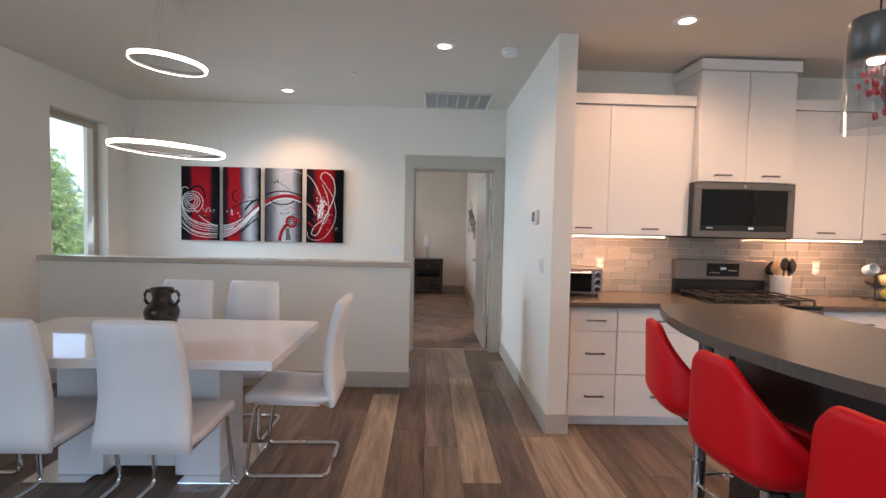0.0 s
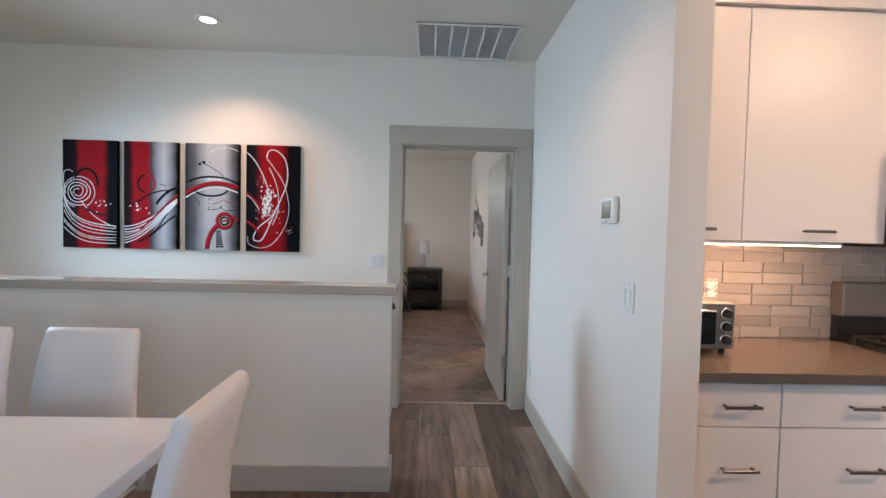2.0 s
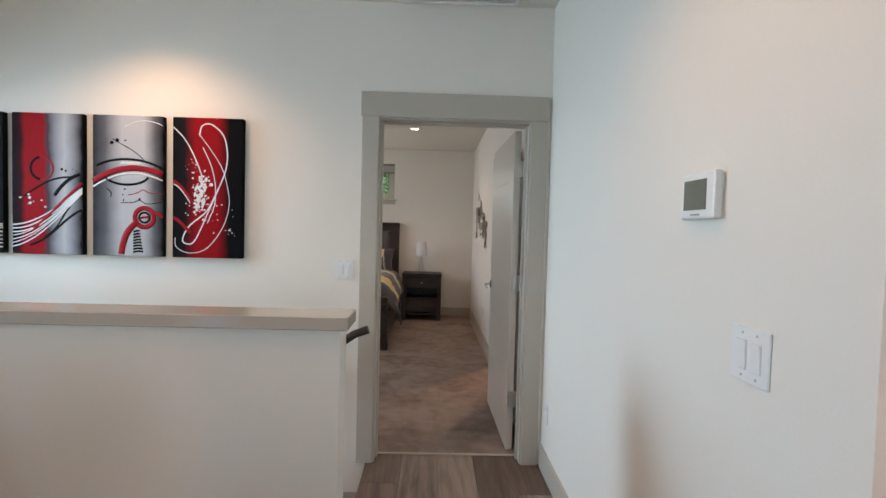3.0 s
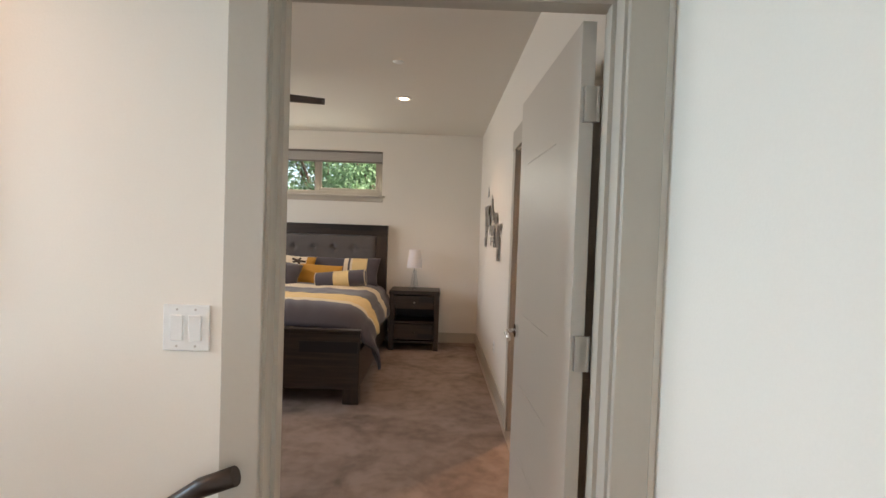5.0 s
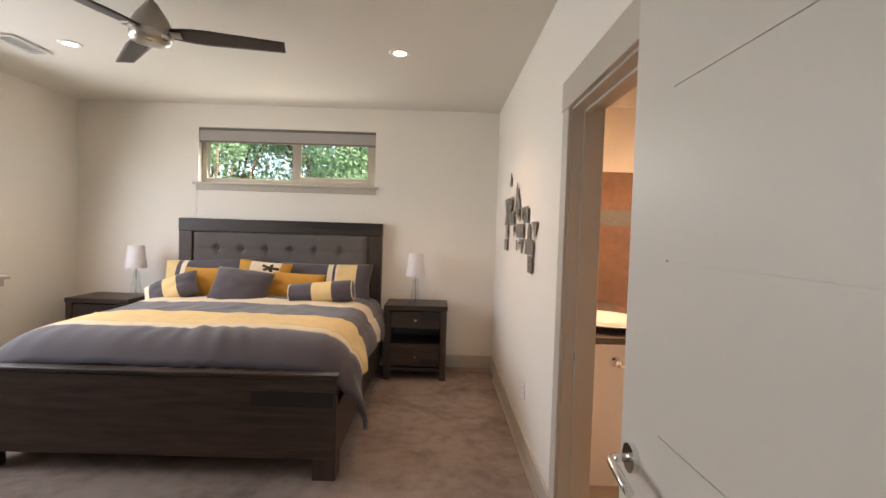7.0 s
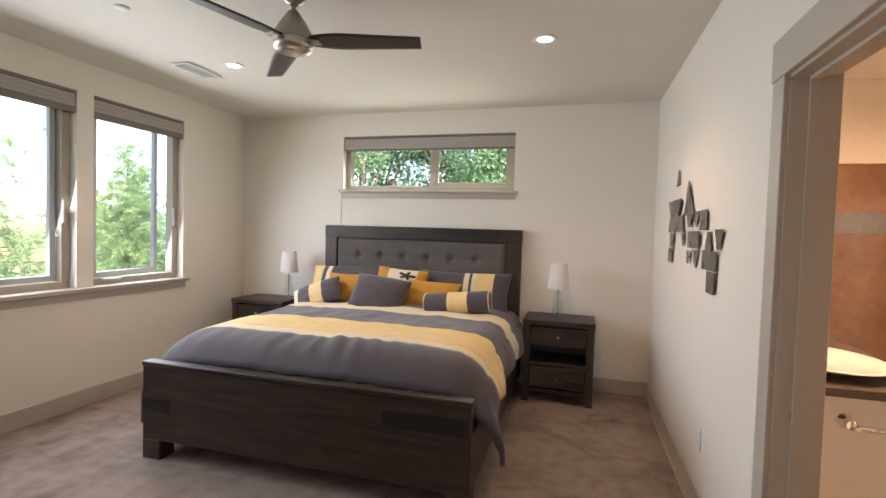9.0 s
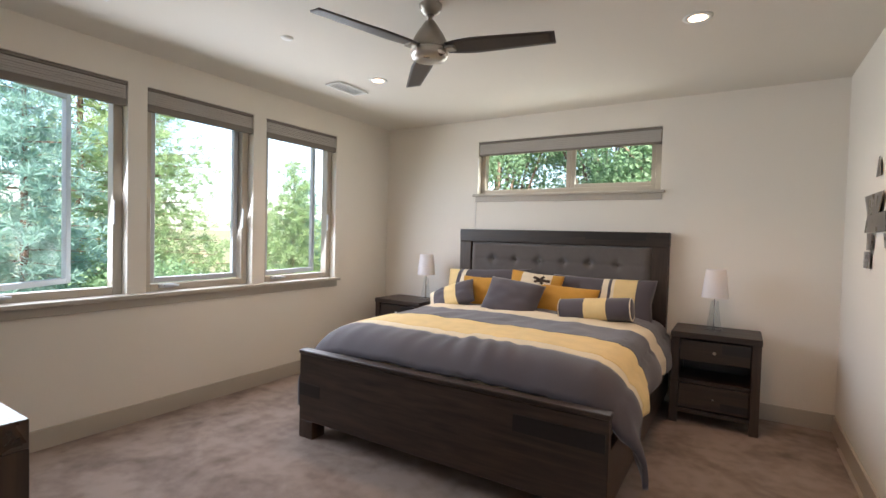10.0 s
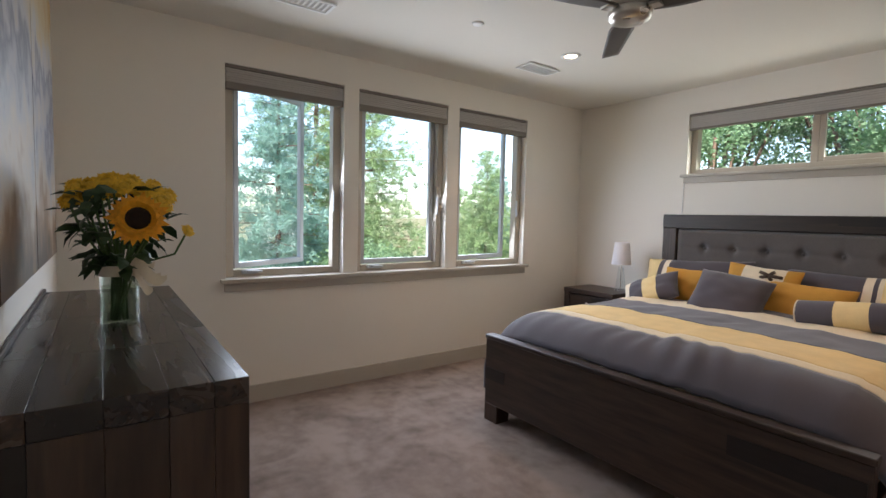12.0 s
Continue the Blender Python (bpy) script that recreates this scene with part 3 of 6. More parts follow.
# three casements in the bedroom's long wall; local x runs along the wall, local y goes out
for n, (a, b, ang) in enumerate(((6.375, 7.27, 30), (7.40, 8.306, 1.5), (8.438, 9.34, 10))):
    w = tagged(new("window_%d" % (n + 1)), "taupe casement window with raised blind, sash ajar", "window", kind="structure")
    w.matrix_basis = pose(-3.56, a, 0, 0, 0, 90)
    L = b - a
    part("window_frame", rails(0.002, L - 0.002, 0.937, 2.463, 0.07, 0.15, 0.062), FRAME, w)
    sash = part("sash", rails(0, L - 0.14, 1.005, 2.395, -0.02, 0.02, 0.042), SASH, w, "slim pale opening sash", pose(0.07, 0.125, 0, 0, 0, ang))
    pane(sash, 0.042, L - 0.182, 1.047, 2.353)
    part("crank", tube(bmesh.new(), fillet([(0.16, 0.06, 0.985), (0.16, 0.035, 0.990), (0.26, 0.03, 0.985)], 0.012), 0.009, 8), SASH, w, "folding crank handle")
    part("crank_base", bx(0.12, 0.24, 0.05, 0.07, 0.968, 1.0, 0.006), SASH, w)
    part("latch", bx(L - 0.068, L - 0.058, 0.045, 0.07, 1.45, 1.62, 0.003, 1), SASH, w)
    blind(w, 0.004, L - 0.004, 2.31, 2.462, 0.004, 0.05)
struct("window_sill_bedroom", bx(-3.70, -3.505, 6.335, 9.38, 0.915, 0.945, 0.004), TRIM, "taupe window sill under three windows", "sill")
struct("trim_sill_apron", bx(-3.56, -3.542, 6.36, 9.36, 0.85, 0.915, 0.003), TRIM, "taupe apron board under the sill", "trim")

w = tagged(new("window_4"), "wide taupe slider window with raised blind above the bed", "window", kind="structure")
w.matrix_basis = pose(-2.305, 10.23, 0)
part("window_frame", rails(0.002, 1.848, 1.885, 2.458, 0.07, 0.15, 0.055), FRAME, w)
part("mullion", bx(0.96, 1.01, 0.08, 0.14, 1.94, 2.403, 0.003, 1), FRAME, w)
part("sash", rails(1.01, 1.793, 1.94, 2.403, 0.085, 0.12, 0.038), FRAME, w)
pane(w, 0.057, 0.96, 1.94, 2.403, 0.12)
pane(w, 1.045, 1.758, 1.975, 2.37, 0.10)
blind(w, 0.004, 1.846, 2.325, 2.457, 0.004)
struct("window_sill_far", bx(-2.345, -0.415, 10.185, 10.30, 1.862, 1.888, 0.004), TRIM, "taupe window sill", "sill")
struct("trim_far_apron", bx(-2.32, -0.44, 10.212, 10.23, 1.805, 1.862, 0.003), TRIM, "taupe apron board under the sill", "trim")

w = tagged(new("window_5"), "tall fixed window lighting the stairwell", "window", kind="structure")
w.matrix_basis = pose(-3.25, 4.14, 0, 0, 0, 90)
part("window_frame", rails(0.002, 0.738, 0.952, 2.368, 0.10, 0.165, 0.06), FRAME, w)
pane(w, 0.06, 0.68, 1.01, 2.31, 0.13)
w = tagged(new("window_6"), "wide living room window with three lights", "window", kind="structure")
w.matrix_basis = pose(0.3, -4.05, 0)
part("window_frame", rails(0.002, 3.798, 0.402, 2.398, -0.12, -0.05, 0.06), FRAME, w)
for x in (1.24, 2.5):
    part("mullion", bx(x, x + 0.06, -0.12, -0.05, 0.462, 2.338), FRAME, w)
pane(w, 0.06, 3.74, 0.462, 2.338, -0.09)

# side window out of view, put in so cool light reaches the stools
w = tagged(new("window_7"), "unseen side window with two lights, added for light from the left", "window", kind="structure")
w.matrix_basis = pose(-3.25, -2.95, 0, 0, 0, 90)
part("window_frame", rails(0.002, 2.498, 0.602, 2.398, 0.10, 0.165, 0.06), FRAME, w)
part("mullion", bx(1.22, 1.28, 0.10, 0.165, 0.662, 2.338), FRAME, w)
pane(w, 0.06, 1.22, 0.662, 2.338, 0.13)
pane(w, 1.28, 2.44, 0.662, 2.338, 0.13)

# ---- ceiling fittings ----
# the last three cans are unseen, added to light living room, kitchen and bathroom
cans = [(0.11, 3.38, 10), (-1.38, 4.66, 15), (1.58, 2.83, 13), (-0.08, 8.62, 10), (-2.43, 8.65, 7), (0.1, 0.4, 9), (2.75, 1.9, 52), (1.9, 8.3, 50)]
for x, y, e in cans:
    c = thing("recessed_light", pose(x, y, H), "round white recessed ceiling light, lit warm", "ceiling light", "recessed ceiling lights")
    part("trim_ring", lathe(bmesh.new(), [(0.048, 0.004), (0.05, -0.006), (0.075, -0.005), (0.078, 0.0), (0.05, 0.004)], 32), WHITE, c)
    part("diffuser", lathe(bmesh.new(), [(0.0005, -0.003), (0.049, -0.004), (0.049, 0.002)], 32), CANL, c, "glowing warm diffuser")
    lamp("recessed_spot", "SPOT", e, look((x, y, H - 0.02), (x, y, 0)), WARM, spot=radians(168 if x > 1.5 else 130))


def disc_fitting(name, x, y, prof, material, label, cat):
    return smooth(tagged(part(name, lathe(bmesh.new(), prof, 28), material, None, "", pose(x, y, H)), label, cat))


for x, y in ((-2.40, 7.69), (-0.055, 7.64), (-0.65, 4.08)):
    disc_fitting("sprinkler_cover", x, y, [(0.0005, -0.012), (0.03, -0.011), (0.04, -0.004), (0.04, 0)], WHITE, "flat white sprinkler cover on the ceiling", "sprinkler")
sm = thing("smoke_alarm", pose(0.59, 3.42, H), "round white smoke alarm on the ceiling", "smoke alarm")
part("base", lathe(bmesh.new(), [(0.065, 0), (0.065, -0.012), (0.06, -0.014)], 28), WHITE, sm)
part("cover", lathe(bmesh.new(), [(0.055, -0.014), (0.055, -0.03), (0.045, -0.042), (0.0005, -0.046)], 28), WHITE, sm)


def vent(name, m, w, l, n, gap, label):
    v = thing(name, m, label, "vent", "ceiling vents")
    part("frame", rails(-w / 2, w / 2, -l / 2, l / 2, 0, 0.008, 0.02, 0.001), WHITE, v, "", pose(0, 0, -0.0085, -90))
    part("backing", bx(-w / 2 + 0.02, w / 2 - 0.02, -l / 2 + 0.02, l / 2 - 0.02, -0.002, -0.0005), mat(name + "_backing", (0.62, 0.61, 0.59), 0.8), v)
    for i in range(n):
        y = -l / 2 + 0.02 + (l - 0.04) * (i + 0.5) / n
        part("slat", bx(-w / 2 + 0.02, w / 2 - 0.02, -gap / 2, gap / 2, -0.0008, 0.0008), WHITE, v, "", pose(0, y, -0.0075, 16))
    return v


rv = vent("return_air_grille", pose(0.29, 4.86, H), 0.68, 0.60, 26, 0.0195, "large white return air grille in the ceiling")
for i in range(5):
    part("divider", bx(-0.21 + 0.105 * i - 0.008, -0.21 + 0.105 * i + 0.008, -0.28, 0.28, -0.011, -0.007), WHITE, rv)
vent("ceiling_vent", pose(-2.80, 8.68, H), 0.17, 0.36, 10, 0.02, "white slatted air vent in the bedroom ceiling")
vent("ceiling_vent", pose(-2.79, 6.66, H), 0.17, 0.36, 10, 0.02, "white slatted air vent in the bedroom ceiling")

# ---- wall plates ----


def plate(name, m, w, h, kind, label, cat):
    """Local x along the wall, local -y out of the wall."""
    p = thing(name, m, label, cat, "wall plates")
    part("cover", bx(-w / 2, w / 2, -0.006, 0, -h / 2, h / 2, 0.002, 1), WHITE, p)
    if kind == "outlet":
        for z in (-0.02, 0.02):
            s = part("socket", bx(-0.016, 0.016, -0.008, -0.006, z - 0.014, z + 0.014, 0.001, 1), WHITE, p)
            for x in (-0.006, 0.006):
                part("slot", bx(x - 0.001, x + 0.001, -0.0085, -0.0078, z - 0.004, z + 0.006), BLACK, s)
    else:
        n = kind
        for i in range(n):
            x = (i - (n - 1) / 2) * 0.046
            part("rocker", bx(x - 0.016, x + 0.016, -0.010, -0.005, -0.033, 0.033, 0.002, 1), WHITE, p, "", pose(0, 0, 0, 3))
            for z in (-0.046, 0.046):
                part("screw", rod(bmesh.new(), (x, -0.0058, z), (x, -0.0072, z), 0.003, seg=8), NICKEL, p)
    return p


plate("light_switch", pose(-0.338, 5.20, 1.148), 0.116, 0.116, 2, "white double rocker light switch", "light switch")
plate("light_switch", pose(0.858, 3.372, 1.14, 0, 0, -90), 0.120, 0.118, 2, "white double rocker light switch by the kitchen", "light switch")
plate("outlet", pose(0.858, 5.08, 0.36, 0, 0, -90), 0.07, 0.115, "outlet", "white wall outlet near the floor", "outlet")
plate("outlet", pose(-1.295, 4.0, 0.36), 0.07, 0.115, "outlet", "white wall outlet on the half wall", "outlet")
plate("outlet", pose(0.835, 8.33, 0.40, 0, 0, -90), 0.07, 0.115, "outlet", "white wall outlet near the carpet", "outlet")
th = thing("thermostat", pose(0.858, 3.56, 1.49, 0, 0, -90), "white wall thermostat with grey screen", "thermostat")
part("backplate", bx(-0.078, 0.066, -0.006, 0, -0.052, 0.055, 0.003, 1), WHITE, th)
part("body", bx(-0.082, 0.070, -0.026, -0.006, -0.056, 0.060, 0.006), WHITE, th)
part("screen", bx(-0.064, 0.036, -0.028, -0.025, -0.033, 0.042, 0.001, 1), mat("lcd_screen", (0.13, 0.14, 0.11), 0.2, bump=0), th, "grey liquid crystal screen")
part("label_bar", bx(-0.03, 0.01, -0.0275, -0.0255, -0.047, -0.043), mat("grey_print", (0.3, 0.3, 0.3)), th)

# ---- four canvases on the stair wall ----
RED, BLK, GRY, WHT = (0.30, 0.006, 0.010), (0.003, 0.003, 0.004), (0.30, 0.30, 0.33), (0.50, 0.50, 0.52)
PW, PR, PB = mat("white_paint_stroke", (0.80, 0.78, 0.78), 0.4, bump=0.2), mat("red_paint_stroke", (0.32, 0.006, 0.014), 0.5, bump=0.2, spec=0.15), mat("black_paint_stroke", (0.005, 0.005, 0.006), 0.6, bump=0.2, spec=0.08)
bands = [[(0.0, BLK), (0.25, (0.02, 0.005, 0.008)), (0.32, RED), (0.74, RED), (0.84, BLK), (1, BLK)],
         [(0.0, BLK), (0.12, (0.03, 0.004, 0.007)), (0.19, RED), (0.44, RED), (0.51, (0.06, 0.05, 0.06)), (0.62, GRY), (0.74, WHT), (0.84, GRY), (0.98, BLK)],
         [(0.0, (0.02, 0.02, 0.025)), (0.18, (0.12, 0.12, 0.13)), (0.42, WHT), (0.72, WHT), (0.88, (0.12, 0.12, 0.13)), (1.0, BLK)],
         [(0.0, BLK), (0.18, (0.012, 0.008, 0.01)), (0.34, RED), (0.64, RED), (0.80, BLK), (1, BLK)]]


def stroke(cv, pts, r, material, name="brush_stroke", loop=False):
    """Raised paint; x and z from 0 to 1 over the canvas."""
    P = [(-0.198 + 0.396 * x, -0.036, -0.398 + 0.796 * z) for x, z in pts]
    return part(name, tube(bmesh.new(), P, r, 6, loop, 0.12, (0, 1, 0)), material, cv)


def arc(cx, cz, rx, rz, a0, a1, n=22):
    return [(cx + rx * math.cos(radians(a0 + (a1 - a0) * i / n)), cz + rz * math.sin(radians(a0 + (a1 - a0) * i / n))) for i in range(n + 1)]


def bez(p0, p1, p2, p3, n=18):
    out = []
    for i in range(n + 1):
        s = i / n
        k = [(1 - s) ** 3, 3 * s * (1 - s) ** 2, 3 * s * s * (1 - s), s ** 3]
        out.append(tuple(sum(w * p[j] for w, p in zip(k, (p0, p1, p2, p3))) for j in (0, 1)))
    return out


def dabs(cv, cx, cz, sx, sz, n, material, r=0.004, seed=1):
    rg = random.Random(seed)
    bm = bmesh.new()
    for _ in range(n):
        x, z = cx + rg.gauss(0, sx), cz + rg.gauss(0, sz)
        if 0.02 < x < 0.98 and 0.02 < z < 0.98:
            q = r * rg.uniform(0.4, 1.4)
            bmesh.ops.create_icosphere(bm, subdivisions=1, radius=q, matrix=Matrix.Translation((-0.198 + 0.396 * x, -0.0355, -0.398 + 0.796 * z)) @ Matrix.Diagonal((rg.uniform(0.7, 1.8), 0.4, rg.uniform(0.7, 1.8), 1)))
    tagged(part("paint_spatter", bm, material, cv), kind="stuff")


canv = []
for i, (xc, words) in enumerate(((-2.464, "black and red canvas with white spiral strokes"), (-2.019, "red and grey canvas with sweeping white strokes"), (-1.568, "silver grey canvas with red wave and ring"), (-1.118, "black and red canvas with white loops"))):
    cv = thing("canvas_painting", pose(xc, 5.20, 1.598), words, "painting", "four canvas set on the stair wall")
    part("canvas", bx(-0.199, 0.199, -0.035, -0.001, -0.4, 0.4, 0.003, 1), canvas_mat("canvas_bands_%s" % "abcd"[i], bands[i]), cv)
    canv.append(cv)
a, b, c, d = canv


def through_points(P, n=7):
    """A smooth line through points."""
    out = []
    for i in range(len(P) - 1):
        p0, p1, p2, p3 = P[max(0, i - 1)], P[i], P[i + 1], P[min(len(P) - 1, i + 2)]
        for k in range(n):
            q = k / n
            out.append(tuple(0.5 * (2 * p1[j] + (p2[j] - p0[j]) * q + (2 * p0[j] - 5 * p1[j] + 4 * p2[j] - p3[j]) * q * q + (3 * p1[j] - p0[j] - 3 * p2[j] + p3[j]) * q ** 3) for j in (0, 1)))
    return out + [P[-1]]


pr = random.Random(17)
sp = []
for i in range(84):
    f = i / 83
    sp.append((0.28 + (0.05 + 0.22 * f) * math.cos(f * 23 + 1) + 0.012 * math.sin(f * 51), 0.52 + (0.025 + 0.105 * f) * math.sin(f * 23 + 1)))
stroke(a, sp, 0.0032, PW)
stroke(a, arc(0.30, 0.515, 0.29, 0.145, -60, 255, 30), 0.0026, PW)
for k in range(7):
    j = pr.uniform(-0.02, 0.02)
    stroke(a, bez((0.02, 0.50 - 0.052 * k + j), (0.10 + 0.03 * k, 0.26 - 0.034 * k), (0.45, 0.215 - 0.030 * k + j), (0.99, 0.205 - 0.027 * k)), pr.uniform(0.0022, 0.0036), PW)
stroke(a, through_points([(0.06, 0.50), (0.02, 0.62), (0.03, 0.70), (0.12, 0.72), (0.19, 0.70)]), 0.0026, PW)
stroke(a, bez((0.34, 0.44), (0.5, 0.30), (0.7, 0.24), (0.99, 0.19)), 0.0028, PW)
stroke(a, arc(0.43, 0.60, 0.21, 0.135, 165, -10), 0.0085, PB)
stroke(a, bez((0.40, 0.37), (0.55, 0.32), (0.7, 0.30), (0.92, 0.31)), 0.006, PB)
dabs(a, 0.68, 0.40, 0.10, 0.03, 10, PW, 0.0045, 3)
for k in range(7):
    j = pr.uniform(-0.012, 0.012)
    stroke(b, bez((0.01, 0.205 - 0.026 * k), (0.32, 0.20 - 0.020 * k + j), (0.6, 0.31 - 0.014 * k + j), (0.99, 0.475 - 0.006 * k)), pr.uniform(0.0022, 0.0038), PW)
stroke(b, bez((0.30, 0.18), (0.55, 0.28), (0.8, 0.43), (0.99, 0.51)), 0.0085, PR)
stroke(b, arc(0.42, 0.61, 0.16, 0.08, 0, 360, 30)[:-1], 0.0055, PR, loop=True)
stroke(b, arc(0.42, 0.61, 0.16, 0.08, 100, 262), 0.0062, PB)
stroke(b, bez((0.15, 0.40), (0.4, 0.50), (0.6, 0.56), (0.88, 0.55)), 0.005, PB)
stroke(b, bez((0.60, 0.42), (0.70, 0.50), (0.82, 0.55), (0.96, 0.575)), 0.0095, PB)
stroke(b, bez((0.25, 0.06), (0.6, 0.12), (0.7, 0.25), (0.98, 0.32)), 0.006, PB)
stroke(b, bez((0.45, 0.12), (0.68, 0.18), (0.70, 0.28), (0.82, 0.34)), 0.005, PB)
dabs(b, 0.30, 0.36, 0.10, 0.03, 8, PW, 0.005, 4)
dabs(b, 0.80, 0.60, 0.08, 0.015, 6, PB, 0.005, 11)
stroke(c, bez((0.01, 0.53), (0.3, 0.63), (0.6, 0.66), (0.99, 0.59)), 0.0165, PR)
stroke(c, bez((0.01, 0.49), (0.3, 0.59), (0.6, 0.63), (0.99, 0.545)), 0.0048, PW)
stroke(c, bez((0.05, 0.64), (0.3, 0.71), (0.7, 0.71), (0.99, 0.63)), 0.0065, PB)
stroke(c, arc(0.48, 0.585, 0.32, 0.075, 200, 345), 0.0065, PB)
for k in range(7):
    stroke(c, bez((0.40 + 0.04 * k, 0.655), (0.42 + 0.04 * k, 0.67), (0.41 + 0.04 * k, 0.675), (0.44 + 0.04 * k, 0.665)), 0.0035, PW)
stroke(c, arc(0.735, 0.277, 0.135, 0.068, 0, 360, 30)[:-1], 0.0135, PR, loop=True)
stroke(c, arc(0.735, 0.277, 0.075, 0.036, 0, 360, 24)[:-1], 0.006, PB, loop=True)
stroke(c, bez((0.66, 0.26), (0.70, 0.29), (0.76, 0.27), (0.81, 0.29)), 0.006, PR)
stroke(c, bez((0.41, 0.01), (0.42, 0.11), (0.50, 0.20), (0.62, 0.235)), 0.018, PR)
stroke(c, bez((0.86, 0.30), (0.9, 0.32), (0.95, 0.31), (0.99, 0.28)), 0.010, PR)
for k in range(8):
    z_ = 0.025 + 0.021 * k
    stroke(c, bez((0.58, z_), (0.62, z_ + 0.01), (0.66, z_ + 0.012), (0.72 - 0.008 * k, z_ + 0.006)), 0.0055, PB)
stroke(c, bez((0.45, 0.92), (0.65, 0.985), (0.85, 0.975), (0.99, 0.935)), 0.0024, PW)
stroke(c, through_points([(0.28, 0.835), (0.40, 0.80), (0.55, 0.76), (0.66, 0.72), (0.72, 0.69)]), 0.0022, PB)
stroke(c, through_points([(0.5, 0.435), (0.62, 0.45), (0.72, 0.475), (0.80, 0.455), (0.98, 0.45)]), 0.0022, PR)
stroke(c, through_points([(0.4, 0.38), (0.58, 0.385), (0.66, 0.40), (0.78, 0.375), (0.98, 0.39)]), 0.0022, PB)
stroke(c, through_points([(0.20, 0.48), (0.26, 0.45), (0.25, 0.42)]), 0.0025, PB)
dabs(c, 0.34, 0.83, 0.06, 0.02, 7, PB, 0.006, 5)
dabs(c, 0.42, 0.40, 0.12, 0.04, 5, PB, 0.004, 15)
stroke(d, through_points([(0.38, 0.88), (0.42, 0.945), (0.55, 0.955), (0.72, 0.88), (0.78, 0.75), (0.75, 0.62), (0.64, 0.48), (0.52, 0.34), (0.32, 0.12), (0.18, 0.10), (0.15, 0.14), (0.25, 0.23), (0.48, 0.33), (0.62, 0.46)]), 0.0038, PW)
stroke(d, through_points([(0.38, 0.88), (0.55, 0.77), (0.70, 0.65), (0.78, 0.52), (0.81, 0.38), (0.72, 0.22), (0.5, 0.07), (0.25, 0.03), (0.06, 0.07), (0.04, 0.14)]), 0.0022, PW)
stroke(d, through_points([(0.43, 0.79), (0.55, 0.66), (0.61, 0.52), (0.60, 0.38), (0.5, 0.25)]), 0.0026, PW)
stroke(d, through_points([(0.01, 0.93), (0.18, 0.84), (0.33, 0.70), (0.42, 0.58)]), 0.0034, PW)
stroke(d, bez((0.01, 0.545), (0.10, 0.53), (0.2, 0.46), (0.28, 0.40)), 0.0085, PR)
stroke(d, bez((0.01, 0.525), (0.10, 0.51), (0.18, 0.45), (0.25, 0.39)), 0.003, PW)
stroke(d, bez((0.01, 0.28), (0.10, 0.27), (0.16, 0.22), (0.26, 0.18)), 0.010, PR)
dabs(d, 0.40, 0.46, 0.05, 0.065, 110, PW, 0.0065, 6)
dabs(d, 0.46, 0.34, 0.12, 0.06, 50, PW, 0.0024, 7)
dabs(d, 0.28, 0.66, 0.05, 0.03, 12, PW, 0.003, 9)
dabs(d, 0.85, 0.20, 0.06, 0.04, 14, PW, 0.0024, 8)

# ---- dining ----
tb = thing("dining_table", pose(-1.515, 2.60, 0), "white high-gloss dining table on a block pedestal", "table")
part("tabletop", bx(-0.825, 0.825, -0.50, 0.455, 0.712, 0.76, 0.004), GLOSSW, tb, "white gloss tabletop")
part("top_rail", bx(-0.62, 0.62, -0.30, 0.30, 0.66, 0.712, 0.004), PEDW, tb)
for s in (-1, 1):
    part("pedestal", bx(s * 0.31 - 0.12, s * 0.31 + 0.12, -0.14, 0.19, 0.022, 0.66, 0.006), PEDW, tb)
    part("base_plate", bx(s * 0.40 - 0.16, s * 0.40 + 0.16, -0.215, 0.26, 0, 0.022, 0.003), CHROME, tb, "mirror-polished base plate")
part("pedestal_panel", bx(-0.19, 0.19, -0.09, 0.13, 0.05, 0.66), PEDW, tb)


def cushion_grid(nu, nv, fn):
    bm = bmesh.new()
    g = [[bm.verts.new(fn(i / nu, j / nv)) for j in range(nv + 1)] for i in range(nu + 1)]
    for i in range(nu):
        for j in range(nv):
            f = bm.faces.new((g[i][j], g[i + 1][j], g[i + 1][j + 1], g[i][j + 1]))
            f.smooth = True
    return bm, g


def slab(path, half, thick, rim=0.012):
    """An upholstered slab that follows a side path (y, z), with rounded rims; half gives the half width along it."""
    n = len(path)
    bm = bmesh.new()
    rings = []
    for i, (y, z) in enumerate(path):
        a, b = path[max(0, i - 1)], path[min(n - 1, i + 1)]
        t = Vector((b[0] - a[0], b[1] - a[1])).normalized()
        nv = Vector((-t.y, t.x))
        w = half(i / (n - 1))
        th = thick if 0 < i < n - 1 else thick * 0.55
        sec = [(-w + rim, -th), (-w * 0.5, -th * 1.05), (w * 0.5, -th * 1.05), (w - rim, -th), (w, -th * 0.4), (w, th * 0.4), (w - rim, th), (w * 0.5, th * 1.1), (-w * 0.5, th * 1.1), (-w + rim, th), (-w, th * 0.4), (-w, -th * 0.4)]
        rings.append([bm.verts.new((x, y + nv.x * o, z + nv.y * o)) for x, o in sec])
    m = len(rings[0])
    for a, b in zip(rings, rings[1:]):
        for k in range(m):
            f = bm.faces.new((a[k], a[(k + 1) % m], b[(k + 1) % m], b[k]))
            f.smooth = True
    for r in (rings[0][::-1], rings[-1]):
        bm.faces.new(r)
    return bm


